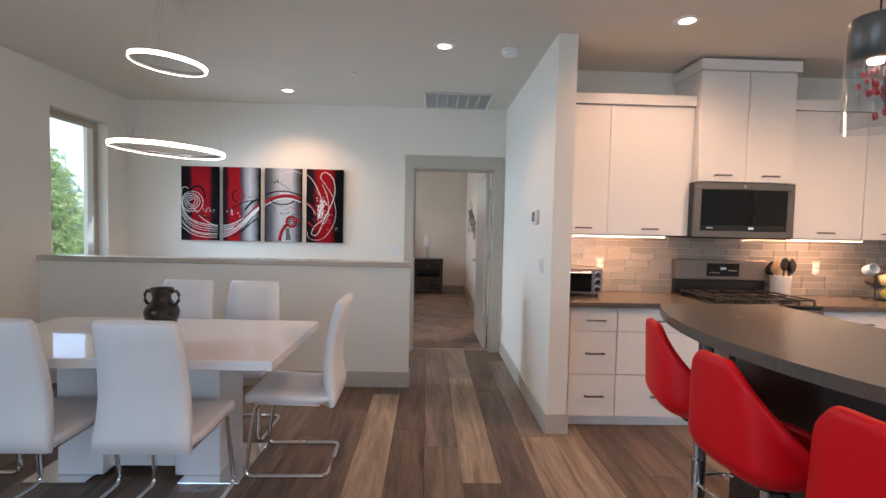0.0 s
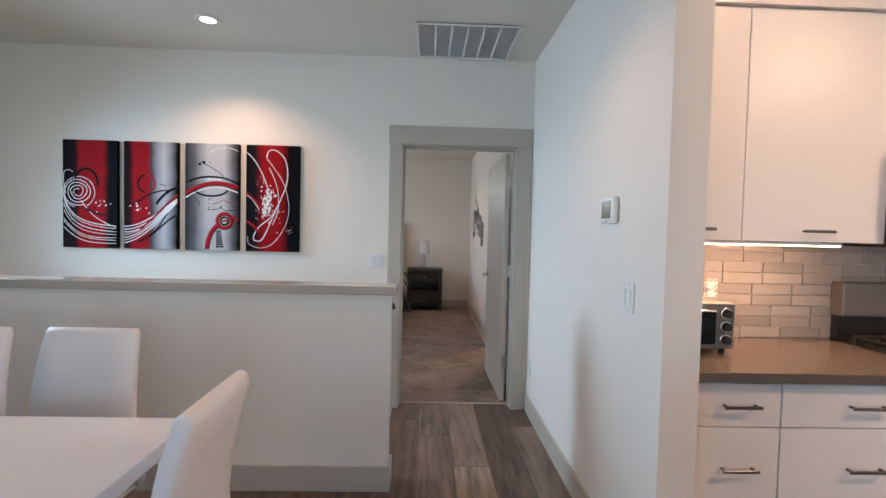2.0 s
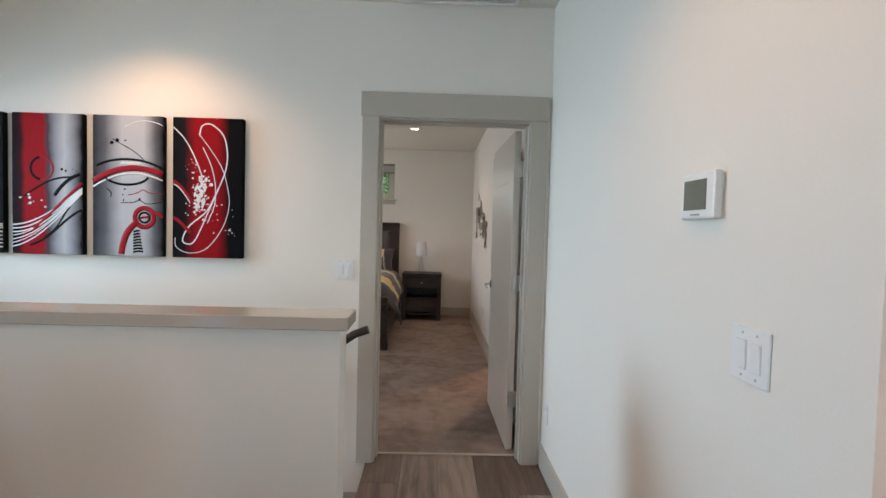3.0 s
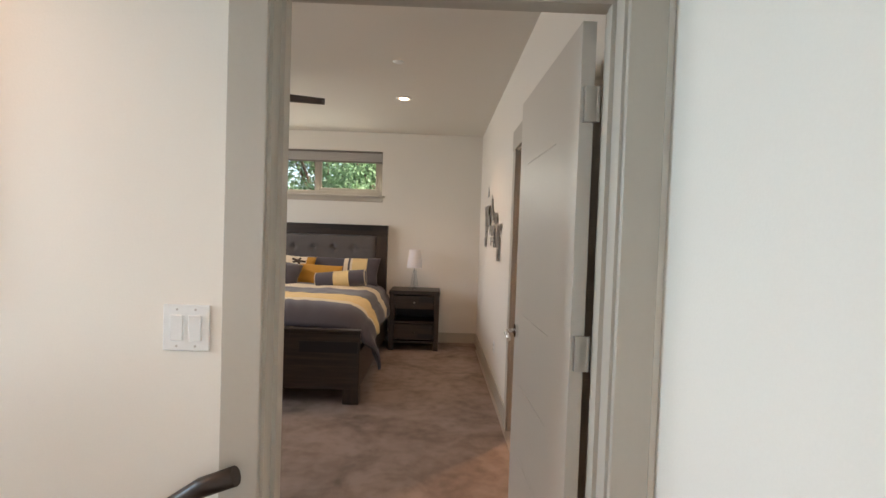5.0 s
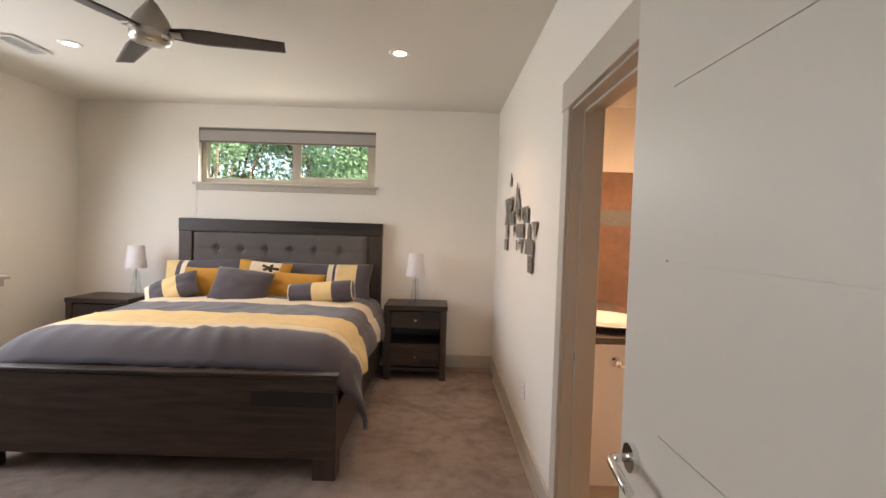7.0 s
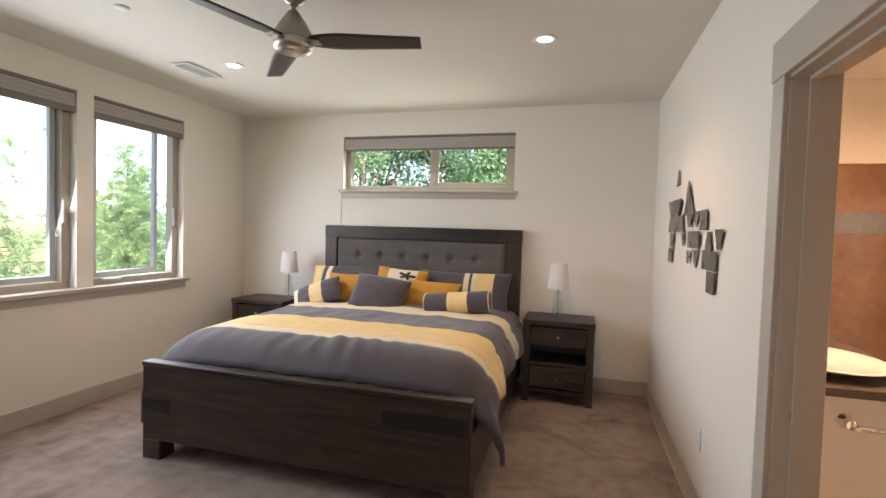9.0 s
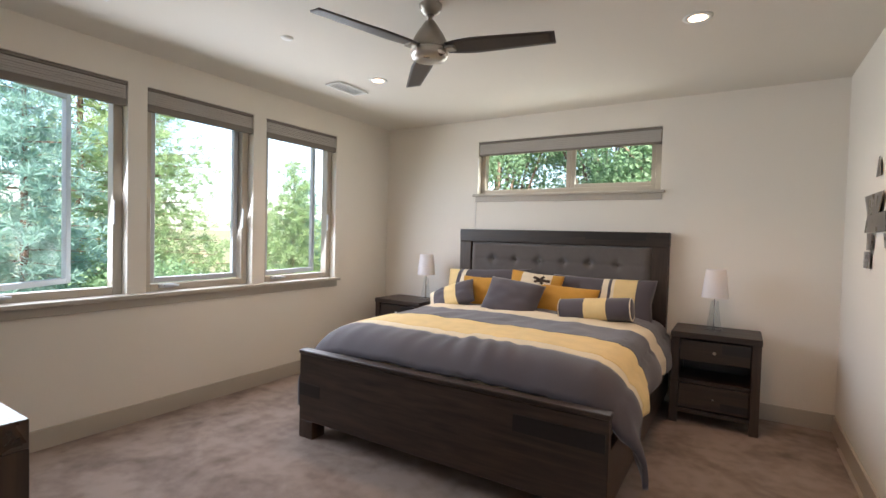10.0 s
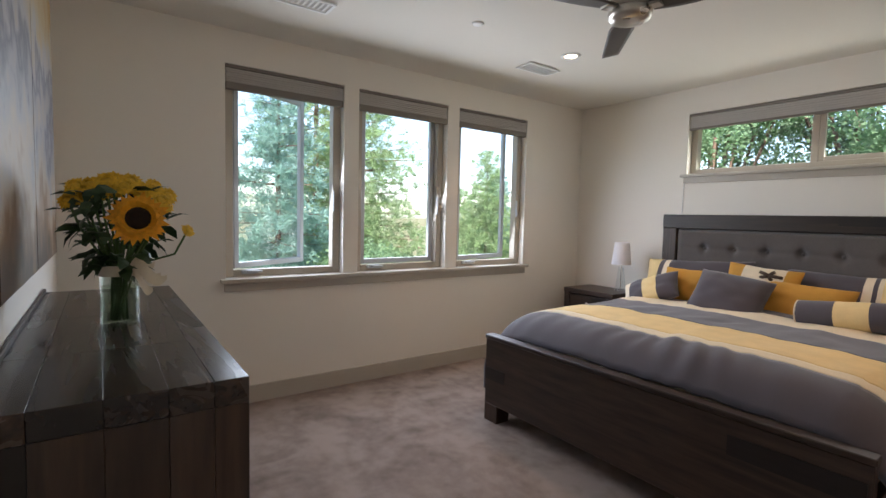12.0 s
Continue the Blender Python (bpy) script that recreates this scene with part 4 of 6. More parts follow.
def dining_chair(m):
    c = thing("dining_chair", m, "white leatherette cantilever dining chair on chrome tube", "chair", "chairs round the dining table")
    back = [(-0.215, 0.40), (-0.205, 0.46), (-0.19, 0.54), (-0.185, 0.64), (-0.20, 0.76), (-0.225, 0.88), (-0.25, 0.960), (-0.255, 0.978)]
    part("backrest", slab(back, lambda s: 0.215 - 0.050 * s, 0.026), LEATHER, c, "tall curved white backrest")
    seat = [(-0.20, 0.445), (-0.10, 0.437), (0.02, 0.437), (0.14, 0.448), (0.21, 0.452), (0.235, 0.440), (0.24, 0.425)]
    part("seat", slab(seat, lambda s: 0.215, 0.028), LEATHER, c, "padded white seat")
    part("piping", tube(bmesh.new(), [(-0.214, -0.15, 0.412), (-0.214, 0.2, 0.42)], 0.004, 6), LEATHER, c)
    for s in (-1, 1):
        part("leg", tube(bmesh.new(), fillet([(s * 0.19, -0.19, 0.405), (s * 0.19, 0.20, 0.415), (s * 0.205, 0.255, 0.012), (s * 0.205, -0.19, 0.012), (0, -0.19, 0.012)], 0.05, 6), 0.0125, 10), CHROME, c, "bent chrome tube leg")
    part("stretcher", tube(bmesh.new(), [(-0.19, 0.10, 0.405), (0.19, 0.10, 0.405)], 0.010, 8), CHROME, c)
    return c


ch = dining_chair(pose(-1.19, 2.145, 0))
for m in (pose(-1.78, 2.145, 0), pose(-1.222, 3.125, 0, 0, 0, 180), pose(-1.69, 3.11, 0, 0, 0, 180), pose(-0.705, 2.68, 0, 0, 0, 91), pose(-2.42, 2.70, 0, 0, 0, -90)):
    copy_thing(ch, m)

vs = thing("pottery_vase", pose(-1.45, 2.57, 0.76), "dark glazed two-handled pottery vase on a coaster", "vase")
part("coaster", lathe(bmesh.new(), [(0.0005, 0.0), (0.088, 0), (0.092, 0.006), (0.088, 0.011), (0.0005, 0.012)], 32), POTTERY, vs)
part("body", lathe(bmesh.new(), [(0.0005, 0.012), (0.052, 0.012), (0.056, 0.02), (0.053, 0.035), (0.072, 0.07), (0.087, 0.11), (0.090, 0.14), (0.080, 0.165), (0.060, 0.185), (0.047, 0.205), (0.047, 0.225), (0.056, 0.25), (0.062, 0.262), (0.060, 0.268), (0.052, 0.262), (0.042, 0.22), (0.04, 0.18)], 32), POTTERY, vs)
for s in (-1, 1):
    part("handle", tube(bmesh.new(), [(s * 0.054, 0, 0.245), (s * 0.08, 0, 0.252), (s * 0.094, 0, 0.23), (s * 0.092, 0, 0.20), (s * 0.078, 0, 0.178), (s * 0.07, 0, 0.172)], 0.009, 8), POTTERY, vs)

# ring chandelier
rg = thing("ring_chandelier", pose(-1.425, 2.6, H), "chrome chandelier of two lit rings on thin wires", "chandelier")
part("canopy", lathe(bmesh.new(), [(0.10, 0), (0.10, -0.045), (0.09, -0.055), (0.0005, -0.058)], 32), CHROME, rg)
for r, z, tilt in ((0.187, -0.435, 4.5), (0.278, -0.905, 2.5)):
    m = pose(0, 0, z, 0, tilt, 0)
    ring = part("ring", lathe(bmesh.new(), [(r + 0.007, 0.007), (r + 0.007, 0.012), (r - 0.006, 0.012), (r - 0.006, -0.011), (r + 0.002, -0.012), (r + 0.002, 0.007), (r + 0.007, 0.007)], 72), CHROME, rg, "polished ring", m)
    part("diffuser", lathe(bmesh.new(), [(r + 0.0025, 0.0068), (r + 0.0062, 0.0068), (r + 0.0062, -0.010), (r + 0.0025, -0.013)], 72), LEDW, ring, "glowing light band")
    for k in range(3):
        an = 2 * math.pi * k / 3 + 0.4
        e = m @ Vector((r * math.cos(an), r * math.sin(an), 0.01))
        part("wire", tube(bmesh.new(), [e, (0.05 * math.cos(an), 0.05 * math.sin(an), -0.05)], 0.0005, 5), NICKEL, rg)

# ---- kitchen ----
FY = 3.20


def bar_handle(parent, x, y, z, w=0.14):
    h = part("handle", bx(x - w / 2, x + w / 2, y - 0.032, y - 0.024, z - 0.006, z + 0.006, 0.002, 1), PULL, parent, "flat brushed nickel bar handle")
    for s in (-1, 1):
        part("post", bx(x + s * (w / 2 - 0.012) - 0.004, x + s * (w / 2 - 0.012) + 0.004, y - 0.025, y, z - 0.004, z + 0.004), PULL, h)


def drawer_unit(x0, x1, label):
    u = thing("drawer_cabinet", pose(x0, FY, 0), label, "cabinet", "kitchen base cabinets")
    w = x1 - x0
    part("body", bx(0.001, w - 0.001, 0.02, 0.59, 0.075, 0.862), CAB, u)
    part("plinth", bx(0, w, 0.045, 0.06, 0, 0.075), CAB, u)
    for z0, z1 in ((0.078, 0.378), (0.382, 0.686), (0.690, 0.850)):
        d = part("drawer_front", bx(0.002, w - 0.002, 0, 0.019, z0, z1, 0.0015, 1), CAB, u)
        bar_handle(d, w * 0.5 if w > 0.5 else w * 0.53, 0, (z0 + z1) / 2 if z1 - z0 < 0.2 else (z0 + z1) / 2 + 0.0, 0.14 if w < 0.5 else 0.15)
    return u


drawer_unit(1.035, 1.372, "narrow white base cabinet with three drawers")
drawer_unit(1.374, 2.02, "wide white base cabinet with three drawers")
drawer_unit(2.84, 3.45, "wide white base cabinet beside the range")
drawer_unit(3.452, 4.2, "wide white base cabinet at the wall")
struct("trim_cabinet_filler", bx(0.992, 1.034, FY + 0.005, 3.79, 0, 0.862), CAB, "white filler strip beside the cabinets", "trim")
ct = tagged(new("countertop", mesh("countertop", bx(0.993, 2.045, 3.165, 3.797, 0.865, 0.90, 0.003), COUNTER)), "grey-brown quartz worktop on white cabinets", "worktop")
tagged(new("countertop", mesh("countertop", bx(2.815, 4.245, 3.165, 3.797, 0.865, 0.90, 0.003), COUNTER)), "grey-brown quartz worktop on white cabinets", "worktop")


def upper_unit(x0, x1, z0, z1, yf, doors, crown, label, side):
    u = thing("wall_cabinet", pose(x0, yf, z0), label, "cabinet", "kitchen wall cabinets")
    w, h = x1 - x0, z1 - z0
    part("body", bx(0.001, w - 0.001, 0.02, 3.797 - yf, 0.002, h), CAB, u)
    e = [0] + doors + [w]
    for i, (p, q) in enumerate(zip(e, e[1:])):
        d = part("door", bx(p + 0.0015, q - 0.0015, 0, 0.019, 0, h - 0.004, 0.0015, 1), CAB, u)
        bar_handle(d, (p + q) / 2 + side * (q - p) * 0.1, 0, 0.045, 0.13)
    part("crown", bx(-crown, w + crown, -0.022, 3.797 - yf, h, h + 0.078, 0.002, 1), CAB, u, "flat white crown board")
    return u


upper_unit(0.995, 2.012, 1.375, 2.345, 3.47, [0.378], 0.0, "white two-door wall cabinet beside the hood cabinet", 0)
upper_unit(2.014, 2.735, 1.785, 2.60, 3.40, [0.362], 0.018, "taller white two-door cabinet above the microwave", 0)
upper_unit(2.76, 3.36, 1.375, 2.345, 3.47, [], 0.0, "white wall cabinet beside the microwave", 0)
upper_unit(3.362, 4.2, 1.375, 2.345, 3.47, [0.42], 0.0, "white two-door wall cabinet in the corner", 0)
for x0, x1 in ((1.03, 1.84), (2.80, 3.40)):
    s = thing("under_cabinet_light", pose(x0, 3.50, 1.372), "lit warm strip light under the wall cabinets", "strip light", "under-cabinet lights")
    part("housing", bx(0, x1 - x0, 0, 0.03, -0.012, 0.0, 0.002, 1), WHITE, s)
    part("diffuser", bx(0.005, x1 - x0 - 0.005, 0.003, 0.027, -0.016, -0.012, 0.001, 1), LEDY, s)
    lamp("strip_glow", "AREA", 2.3, look(((x0 + x1) / 2, 3.525, 1.35), ((x0 + x1) / 2, 3.66, 0.9)), (1.0, 0.52, 0.26), size=x1 - x0, size_y=0.03)

mw = thing("microwave", pose(1.992, 3.39, 1.36), "brushed steel over-range microwave with dark glass door", "microwave")
part("body", bx(0, 0.765, 0.02, 0.405, 0, 0.418, 0.004, 1), BLACK, mw)
for x0, x1, z0, z1 in ((0, 0.054, 0.012, 0.364), (0.712, 0.765, 0.012, 0.364), (0.0545, 0.7115, 0.012, 0.059)):
    part("door_frame", bx(x0, x1, 0, 0.0195, z0, z1, 0.002, 1), STEELD, mw)
part("top_strip", bx(0.0, 0.765, 0, 0.0195, 0.3655, 0.4178, 0.003, 1), STEELD, mw)
part("window", bx(0.054, 0.712, 0.006, 0.02, 0.06, 0.364), BLACKGLASS, mw, "dark reflective glass")
part("control_strip", bx(0.06, 0.705, 0.003, 0.007, 0.062, 0.10), BLACK, mw)
part("display_bars", bx(0.10, 0.15, 0.002, 0.0035, 0.078, 0.084), SCREEN, mw)
part("display_bars", bx(0.42, 0.46, 0.002, 0.0035, 0.072, 0.09), SCREEN, mw)
part("handle", tube(bmesh.new(), fillet([(0.44, 0.005, 0.115), (0.44, -0.03, 0.12), (0.44, -0.03, 0.345), (0.44, 0.005, 0.35)], 0.015), 0.008, 8), BLACK, mw)
part("badge", rod(bmesh.new(), (0.38, 0.001, 0.392), (0.38, -0.002, 0.392), 0.011, seg=16), NICKEL, mw)

rn = thing("gas_range", pose(2.052, 3.14, 0), "brushed steel gas range with black grates and backguard", "range")
part("body", bx(0, 0.755, 0.03, 0.63, 0.02, 0.885), BLACK, rn)
part("oven_door", bx(0.004, 0.751, 0, 0.03, 0.20, 0.74, 0.004, 1), STEELD, rn)
part("oven_window", bx(0.10, 0.655, -0.002, 0.002, 0.30, 0.62), BLACKGLASS, rn)
part("drawer", bx(0.004, 0.751, 0, 0.03, 0.03, 0.19, 0.004, 1), STEELD, rn)
part("control_panel", bx(0.0, 0.755, -0.012, 0.04, 0.75, 0.875, 0.006), STEELD, rn)
part("oven_handle", tube(bmesh.new(), fillet([(0.06, 0, 0.70), (0.06, -0.05, 0.70), (0.695, -0.05, 0.70), (0.695, 0, 0.70)], 0.02), 0.011, 10), STEELD, rn)
for i in range(5):
    k = part("knob", rod(bmesh.new(), (0.10 + 0.139 * i, -0.012, 0.815), (0.10 + 0.139 * i, -0.048, 0.815), 0.022, 0.019, 20), NICKEL, rn)
    part("collar", rod(bmesh.new(), (0.10 + 0.139 * i, -0.011, 0.815), (0.10 + 0.139 * i, -0.018, 0.815), 0.028, seg=20), STEELD, k)
part("cooktop", bx(0.0, 0.755, -0.005, 0.60, 0.885, 0.905, 0.004, 1), BLACK, rn)
for i in range(3):
    g = bmesh.new()
    x0 = 0.02 + 0.243 * i
    for y in (0.05, 0.29, 0.53):
        tube(g, [(x0, y, 0.935), (x0 + 0.228, y, 0.935)], 0.007, 6)
    for x in (x0, x0 + 0.114, x0 + 0.228):
        tube(g, [(x, 0.05, 0.935), (x, 0.53, 0.935)], 0.007, 6)
        for y in (0.05, 0.53):
            rod(g, (x, y, 0.905), (x, y, 0.937), 0.008, seg=6)
    part("grate", g, IRON, rn, "black cast iron grate")
    for y in (0.17, 0.41):
        part("burner", lathe(bmesh.new(), [(0.0005, 0.922), (0.035, 0.922), (0.042, 0.915), (0.045, 0.905)], 20), IRON, rn, "", pose(x0 + 0.114, y, 0))
part("backguard_base", bx(0.0, 0.755, 0.60, 0.655, 0.885, 1.02), BLACK, rn)
bg_ = part("backguard", bx(-0.004, 0.759, 0.575, 0.655, 1.02, 1.185, 0.008), STEELD, rn, "brushed steel backguard")
part("display", bx(0.25, 0.52, 0.571, 0.577, 1.05, 1.155, 0.001, 1), BLACKGLASS, bg_)
for x, w in ((0.365, 0.012), (0.381, 0.012), (0.397, 0.012)):
    part("digit_bar", bx(x, x + w, 0.5695, 0.5715, 1.105, 1.122), SCREEN, bg_)
for i in range(4):
    part("key_bar", bx(0.275 + 0.022 * i, 0.288 + 0.022 * i, 0.5695, 0.5715, 1.075, 1.079), WHITE, bg_)
    part("key_bar", bx(0.43 + 0.02 * i, 0.442 + 0.02 * i, 0.5695, 0.5715, 1.095, 1.099), WHITE, bg_)

to = thing("toaster_oven", pose(0.925, 3.44, 0.90), "steel toaster oven with glass door and three knobs", "toaster oven")
part("body", bx(0, 0.42, 0.012, 0.28, 0.02, 0.215, 0.008), STEEL, to)
part("face", bx(0.002, 0.418, 0, 0.014, 0.022, 0.212, 0.004, 1), STEELD, to)
part("door", bx(0.016, 0.335, -0.008, 0.002, 0.040, 0.178, 0.003, 1), BLACKGLASS, to, "dark glass door")
part("door_handle", tube(bmesh.new(), [(0.03, -0.022, 0.182), (0.32, -0.022, 0.182)], 0.007, 8), CHROME, to)
for z in (0.06, 0.115, 0.17):
    k = part("knob", rod(bmesh.new(), (0.377, 0.0, z), (0.377, -0.022, z), 0.019, 0.017, 20), BLACK, to)
    part("knob_ring", lathe(bmesh.new(), [(0.019, -0.001), (0.024, -0.001), (0.024, 0.004), (0.019, 0.004)], 20), CHROME, k, "", pose(0.377, -0.003, z, 90))
for x in (0.03, 0.39):
    for y in (0.04, 0.25):
        part("foot", rod(bmesh.new(), (x, y, 0), (x, y, 0.022), 0.012, seg=10), BLACK, to)

cr = thing("utensil_crock", pose(2.885, 3.66, 0.90), "white ceramic crock full of kitchen utensils", "crock")
part("crock", lathe(bmesh.new(), [(0.0005, 0), (0.068, 0), (0.072, 0.006), (0.074, 0.16), (0.078, 0.166), (0.074, 0.17), (0.068, 0.165), (0.066, 0.01)], 28), CERAMIC, cr)
BEECH = wood("beech_wood", (0.28, 0.16, 0.08), (0.42, 0.27, 0.15), "z")
rng = random.Random(4)
for i in range(9):
    an, ln = i * 0.75, rng.uniform(0.22, 0.27)
    e = Vector((0.085 * math.cos(an), 0.06 * math.sin(an), ln))
    bm = tube(bmesh.new(), [(0.02 * math.cos(an), 0.02 * math.sin(an), 0.03), e], 0.005, 6)
    q = Matrix.Translation(e) @ pose(0, 0, 0, 0, 25 * math.cos(an), 30 * i)
    bmesh.ops.create_uvsphere(bm, u_segments=10, v_segments=6, radius=0.04, matrix=q @ Matrix.Diagonal((0.9, 0.25, 1.4, 1)))
    part("utensil", bm, BEECH if i in (1, 2, 5) else BLACK, cr, "wooden spoon" if i in (1, 2, 5) else "black nylon utensil")

mt = thing("mug_tree", pose(3.60, 3.58, 0.90), "metal mug tree hung with coloured mugs", "mug tree")
part("base", lathe(bmesh.new(), [(0.0005, 0), (0.08, 0), (0.08, 0.01), (0.0005, 0.014)], 24), BLACK, mt)
part("stem", rod(bmesh.new(), (0, 0, 0.01), (0, 0, 0.33), 0.006, seg=8), BLACK, mt)
for i, (col, z) in enumerate((((0.42, 0.55, 0.66), 0.24), ((0.75, 0.62, 0.32), 0.17), ((0.52, 0.52, 0.14), 0.06), ((0.10, 0.10, 0.10), 0.13))):
    an = radians(200 + 70 * i)
    part("hook", tube(bmesh.new(), [(0, 0, z + 0.03), (0.06 * math.cos(an), 0.06 * math.sin(an), z + 0.05)], 0.004, 6), BLACK, mt)
    mg = part("mug", lathe(bmesh.new(), [(0.0005, -0.04), (0.036, -0.04), (0.041, -0.03), (0.043, 0.04), (0.040, 0.042), (0.037, 0.035), (0.034, -0.03)], 20), mat("mug_glaze_%s" % "abcd"[i], col, 0.15, bump=0), mt, "glazed stoneware mug", pose(0.085 * math.cos(an), 0.085 * math.sin(an), z, 70, 0, 60 * i))
    part("mug_handle", tube(bmesh.new(), [(0.04, 0, 0.025), (0.065, 0, 0.02), (0.068, 0, -0.01), (0.042, 0, -0.022)], 0.005, 6), mat("mug_handle_glaze_%s" % "abcd"[i], col, 0.15, bump=0), mg)
plate("outlet", pose(1.442, 3.787, 1.13), 0.07, 0.115, "outlet", "white outlet on the tiled backsplash", "outlet")
plate("outlet", pose(3.27, 3.787, 1.13), 0.07, 0.115, "outlet", "white outlet on the tiled backsplash", "outlet")

# breakfast bar with a bowed front
bar = thing("breakfast_bar", pose(1.35, 1.0, 0), "dark espresso breakfast bar with grey-brown quartz top", "bar counter")
crv = [(-0.353 + 0.345 * (y - 0.48) ** 2, y) for y in [1.171 - 0.05 * k for k in range(40)]]
bm = bmesh.new()
outline = crv + [(0.42, crv[-1][1]), (0.42, 1.225)]
top = [bm.verts.new((x, y, 1.05)) for x, y in outline]
bot = [bm.verts.new((x, y, 1.01)) for x, y in outline]
bm.faces.new(top)
bm.faces.new(bot[::-1])
for i in range(len(top)):
    bm.faces.new((top[i], bot[i], bot[(i + 1) % len(top)], top[(i + 1) % len(top)]))
part("worktop", bm, COUNTER, bar, "bowed quartz top")
part("body", bx(0.10, 0.38, -0.70, 1.02, 0.09, 1.008, 0.003, 1), DARKPANEL, bar)
part("plinth", bx(0.14, 0.36, -0.68, 1.0, 0, 0.09), BLACK, bar)
part("support_post", rod(bmesh.new(), (-0.10, 0.93, 0), (-0.10, 0.93, 1.01), 0.025, seg=20), STEEL, bar, "round steel support post")


def bar_stool(m):
    c = thing("bar_stool", m, "red vinyl bucket bar stool on a chrome column", "stool", "red stools at the breakfast bar")

    def rim(t):
        # height of the rim round the bucket: low in front, a tall back
        a = abs((t % (2 * math.pi)) - math.pi)
        k = min(1.0, max(0.0, (a - 0.40) / 1.62))
        return 0.705 + 0.285 * (1 - k ** 1.4) ** 2.3

    def shell(t, s):
        """t round the bucket from the front, s from under the seat over the rim to the seat's middle."""
        top, th = rim(t), 0.042
        if s < 0.35:
            a = s / 0.35 * math.pi / 2
            r, z = 0.03 + 0.178 * math.sin(a), 0.715 - 0.115 * math.cos(a)
            z = min(z, 0.715)
        elif s < 0.60:
            r, z = 0.208, 0.715 + (s - 0.35) / 0.25 * max(0.0, top - 0.715)
        elif s < 0.72:
            a = (s - 0.60) / 0.12 * math.pi
            r, z = 0.208 - th / 2 + th / 2 * math.cos(a), top + 0.020 * math.sin(a)
        elif s < 0.88:
            r, z = 0.208 - th, top + (0.70 - top) * (s - 0.72) / 0.16
        else:
            k = (s - 0.88) / 0.12
            r, z = (0.208 - th) * (1 - k), 0.70 - 0.012 * math.sin(k * 1.57)
        h = max(0.0, z - 0.70) / 0.28
        cx, cy = math.sin(t), math.cos(t)
        f = (abs(cx) ** 3.6 + abs(cy) ** 3.6) ** (-1 / 3.6)
        return Vector((r * f * cx * (1 - 0.17 * h), r * f * cy * (1 - 0.10 * h) - 0.035 * h, z))
    bm = bmesh.new()
    NT, NS = 72, 44
    ring = [[bm.verts.new(shell(2 * math.pi * i / NT, k / NS)) for i in range(NT)] for k in range(NS)]
    for a, b in zip(ring, ring[1:]):
        for i in range(NT):
            bm.faces.new((a[i], a[(i + 1) % NT], b[(i + 1) % NT], b[i]))
    bm.faces.new(ring[0][::-1])
    bm.faces.new(ring[-1])
    bmesh.ops.recalc_face_normals(bm, faces=bm.faces[:])
    for f in bm.faces:
        f.smooth = True
    part("seat_shell", bm, REDV, c, "red padded bucket seat and back")
    part("seat_pad", bx(-0.13, 0.13, -0.13, 0.17, 0.672, 0.715, 0.02, 3), REDV, c)
    part("seat_plate", rod(bmesh.new(), (0, 0, 0.575), (0, 0, 0.615), 0.07, 0.10, 24), BLACK, c)
    part("column", rod(bmesh.new(), (0, 0, 0.02), (0, 0, 0.40), 0.028, seg=20), CHROME, c, "chrome gas-lift column")
    part("piston", rod(bmesh.new(), (0, 0, 0.40), (0, 0, 0.58), 0.018, seg=16), CHROME, c)
    part("base", lathe(bmesh.new(), [(0.0005, 0.0), (0.20, 0.0), (0.205, 0.006), (0.19, 0.014), (0.06, 0.03), (0.032, 0.045), (0.030, 0.06)], 40), CHROME, c, "round chrome base")
    part("footrest", tube(bmesh.new(), [(0.025, 0, 0.30)] + [(0.13 * math.sin(t), 0.02 + 0.15 * (1 - math.cos(t)) / 1.2, 0.28) for t in [math.pi * k / 12 for k in range(1, 12)]] + [(0.0, 0.26, 0.28)] + [(-0.13 * math.sin(t), 0.02 + 0.15 * (1 - math.cos(t)) / 1.2, 0.28) for t in [math.pi * (12 - k) / 12 for k in range(1, 12)]] + [(-0.025, 0, 0.30)], 0.008, 8), CHROME, c, "chrome hoop footrest")
    part("lever", tube(bmesh.new(), [(0.03, 0, 0.59), (0.20, -0.03, 0.58), (0.24, -0.03, 0.57)], 0.005, 6), CHROME, c)
    return c


so_ = bar_stool(pose(1.235, 1.925, 0, 0, 0, -101))
copy_thing(so_, pose(1.165, 1.40, 0, 0, 0, -86))
copy_thing(so_, pose(1.195, 0.90, 0, 0, 0, -84))

pd = thing("pendant_light", pose(1.47, 1.42, H), "glass cylinder pendant with red and clear crystals", "pendant light")
part("rose", lathe(bmesh.new(), [(0.06, 0), (0.06, -0.02), (0.0005, -0.025)], 24), NICKEL, pd)
part("cord", rod(bmesh.new(), (0, 0, -0.02), (0, 0, -0.60), 0.003, seg=6), BLACK, pd)
part("cap", lathe(bmesh.new(), [(0.0005, -0.59), (0.078, -0.592), (0.080, -0.60), (0.080, -0.725), (0.076, -0.727), (0.0005, -0.72)], 32), STEELD, pd, "brushed nickel cap")
part("cylinder", lathe(bmesh.new(), [(0.085, -0.70), (0.085, -0.955), (0.082, -0.955), (0.082, -0.70)], 32), CRYSTAL, pd, "clear glass cylinder")
part("bulb", lathe(bmesh.new(), [(0.0005, -0.735), (0.025, -0.733), (0.027, -0.722)], 16), CANL, pd)
RC = mat("red_crystal", (0.65, 0.02, 0.02), 0.1, Transmission_Weight=0.5, bump=0)
rng = random.Random(9)
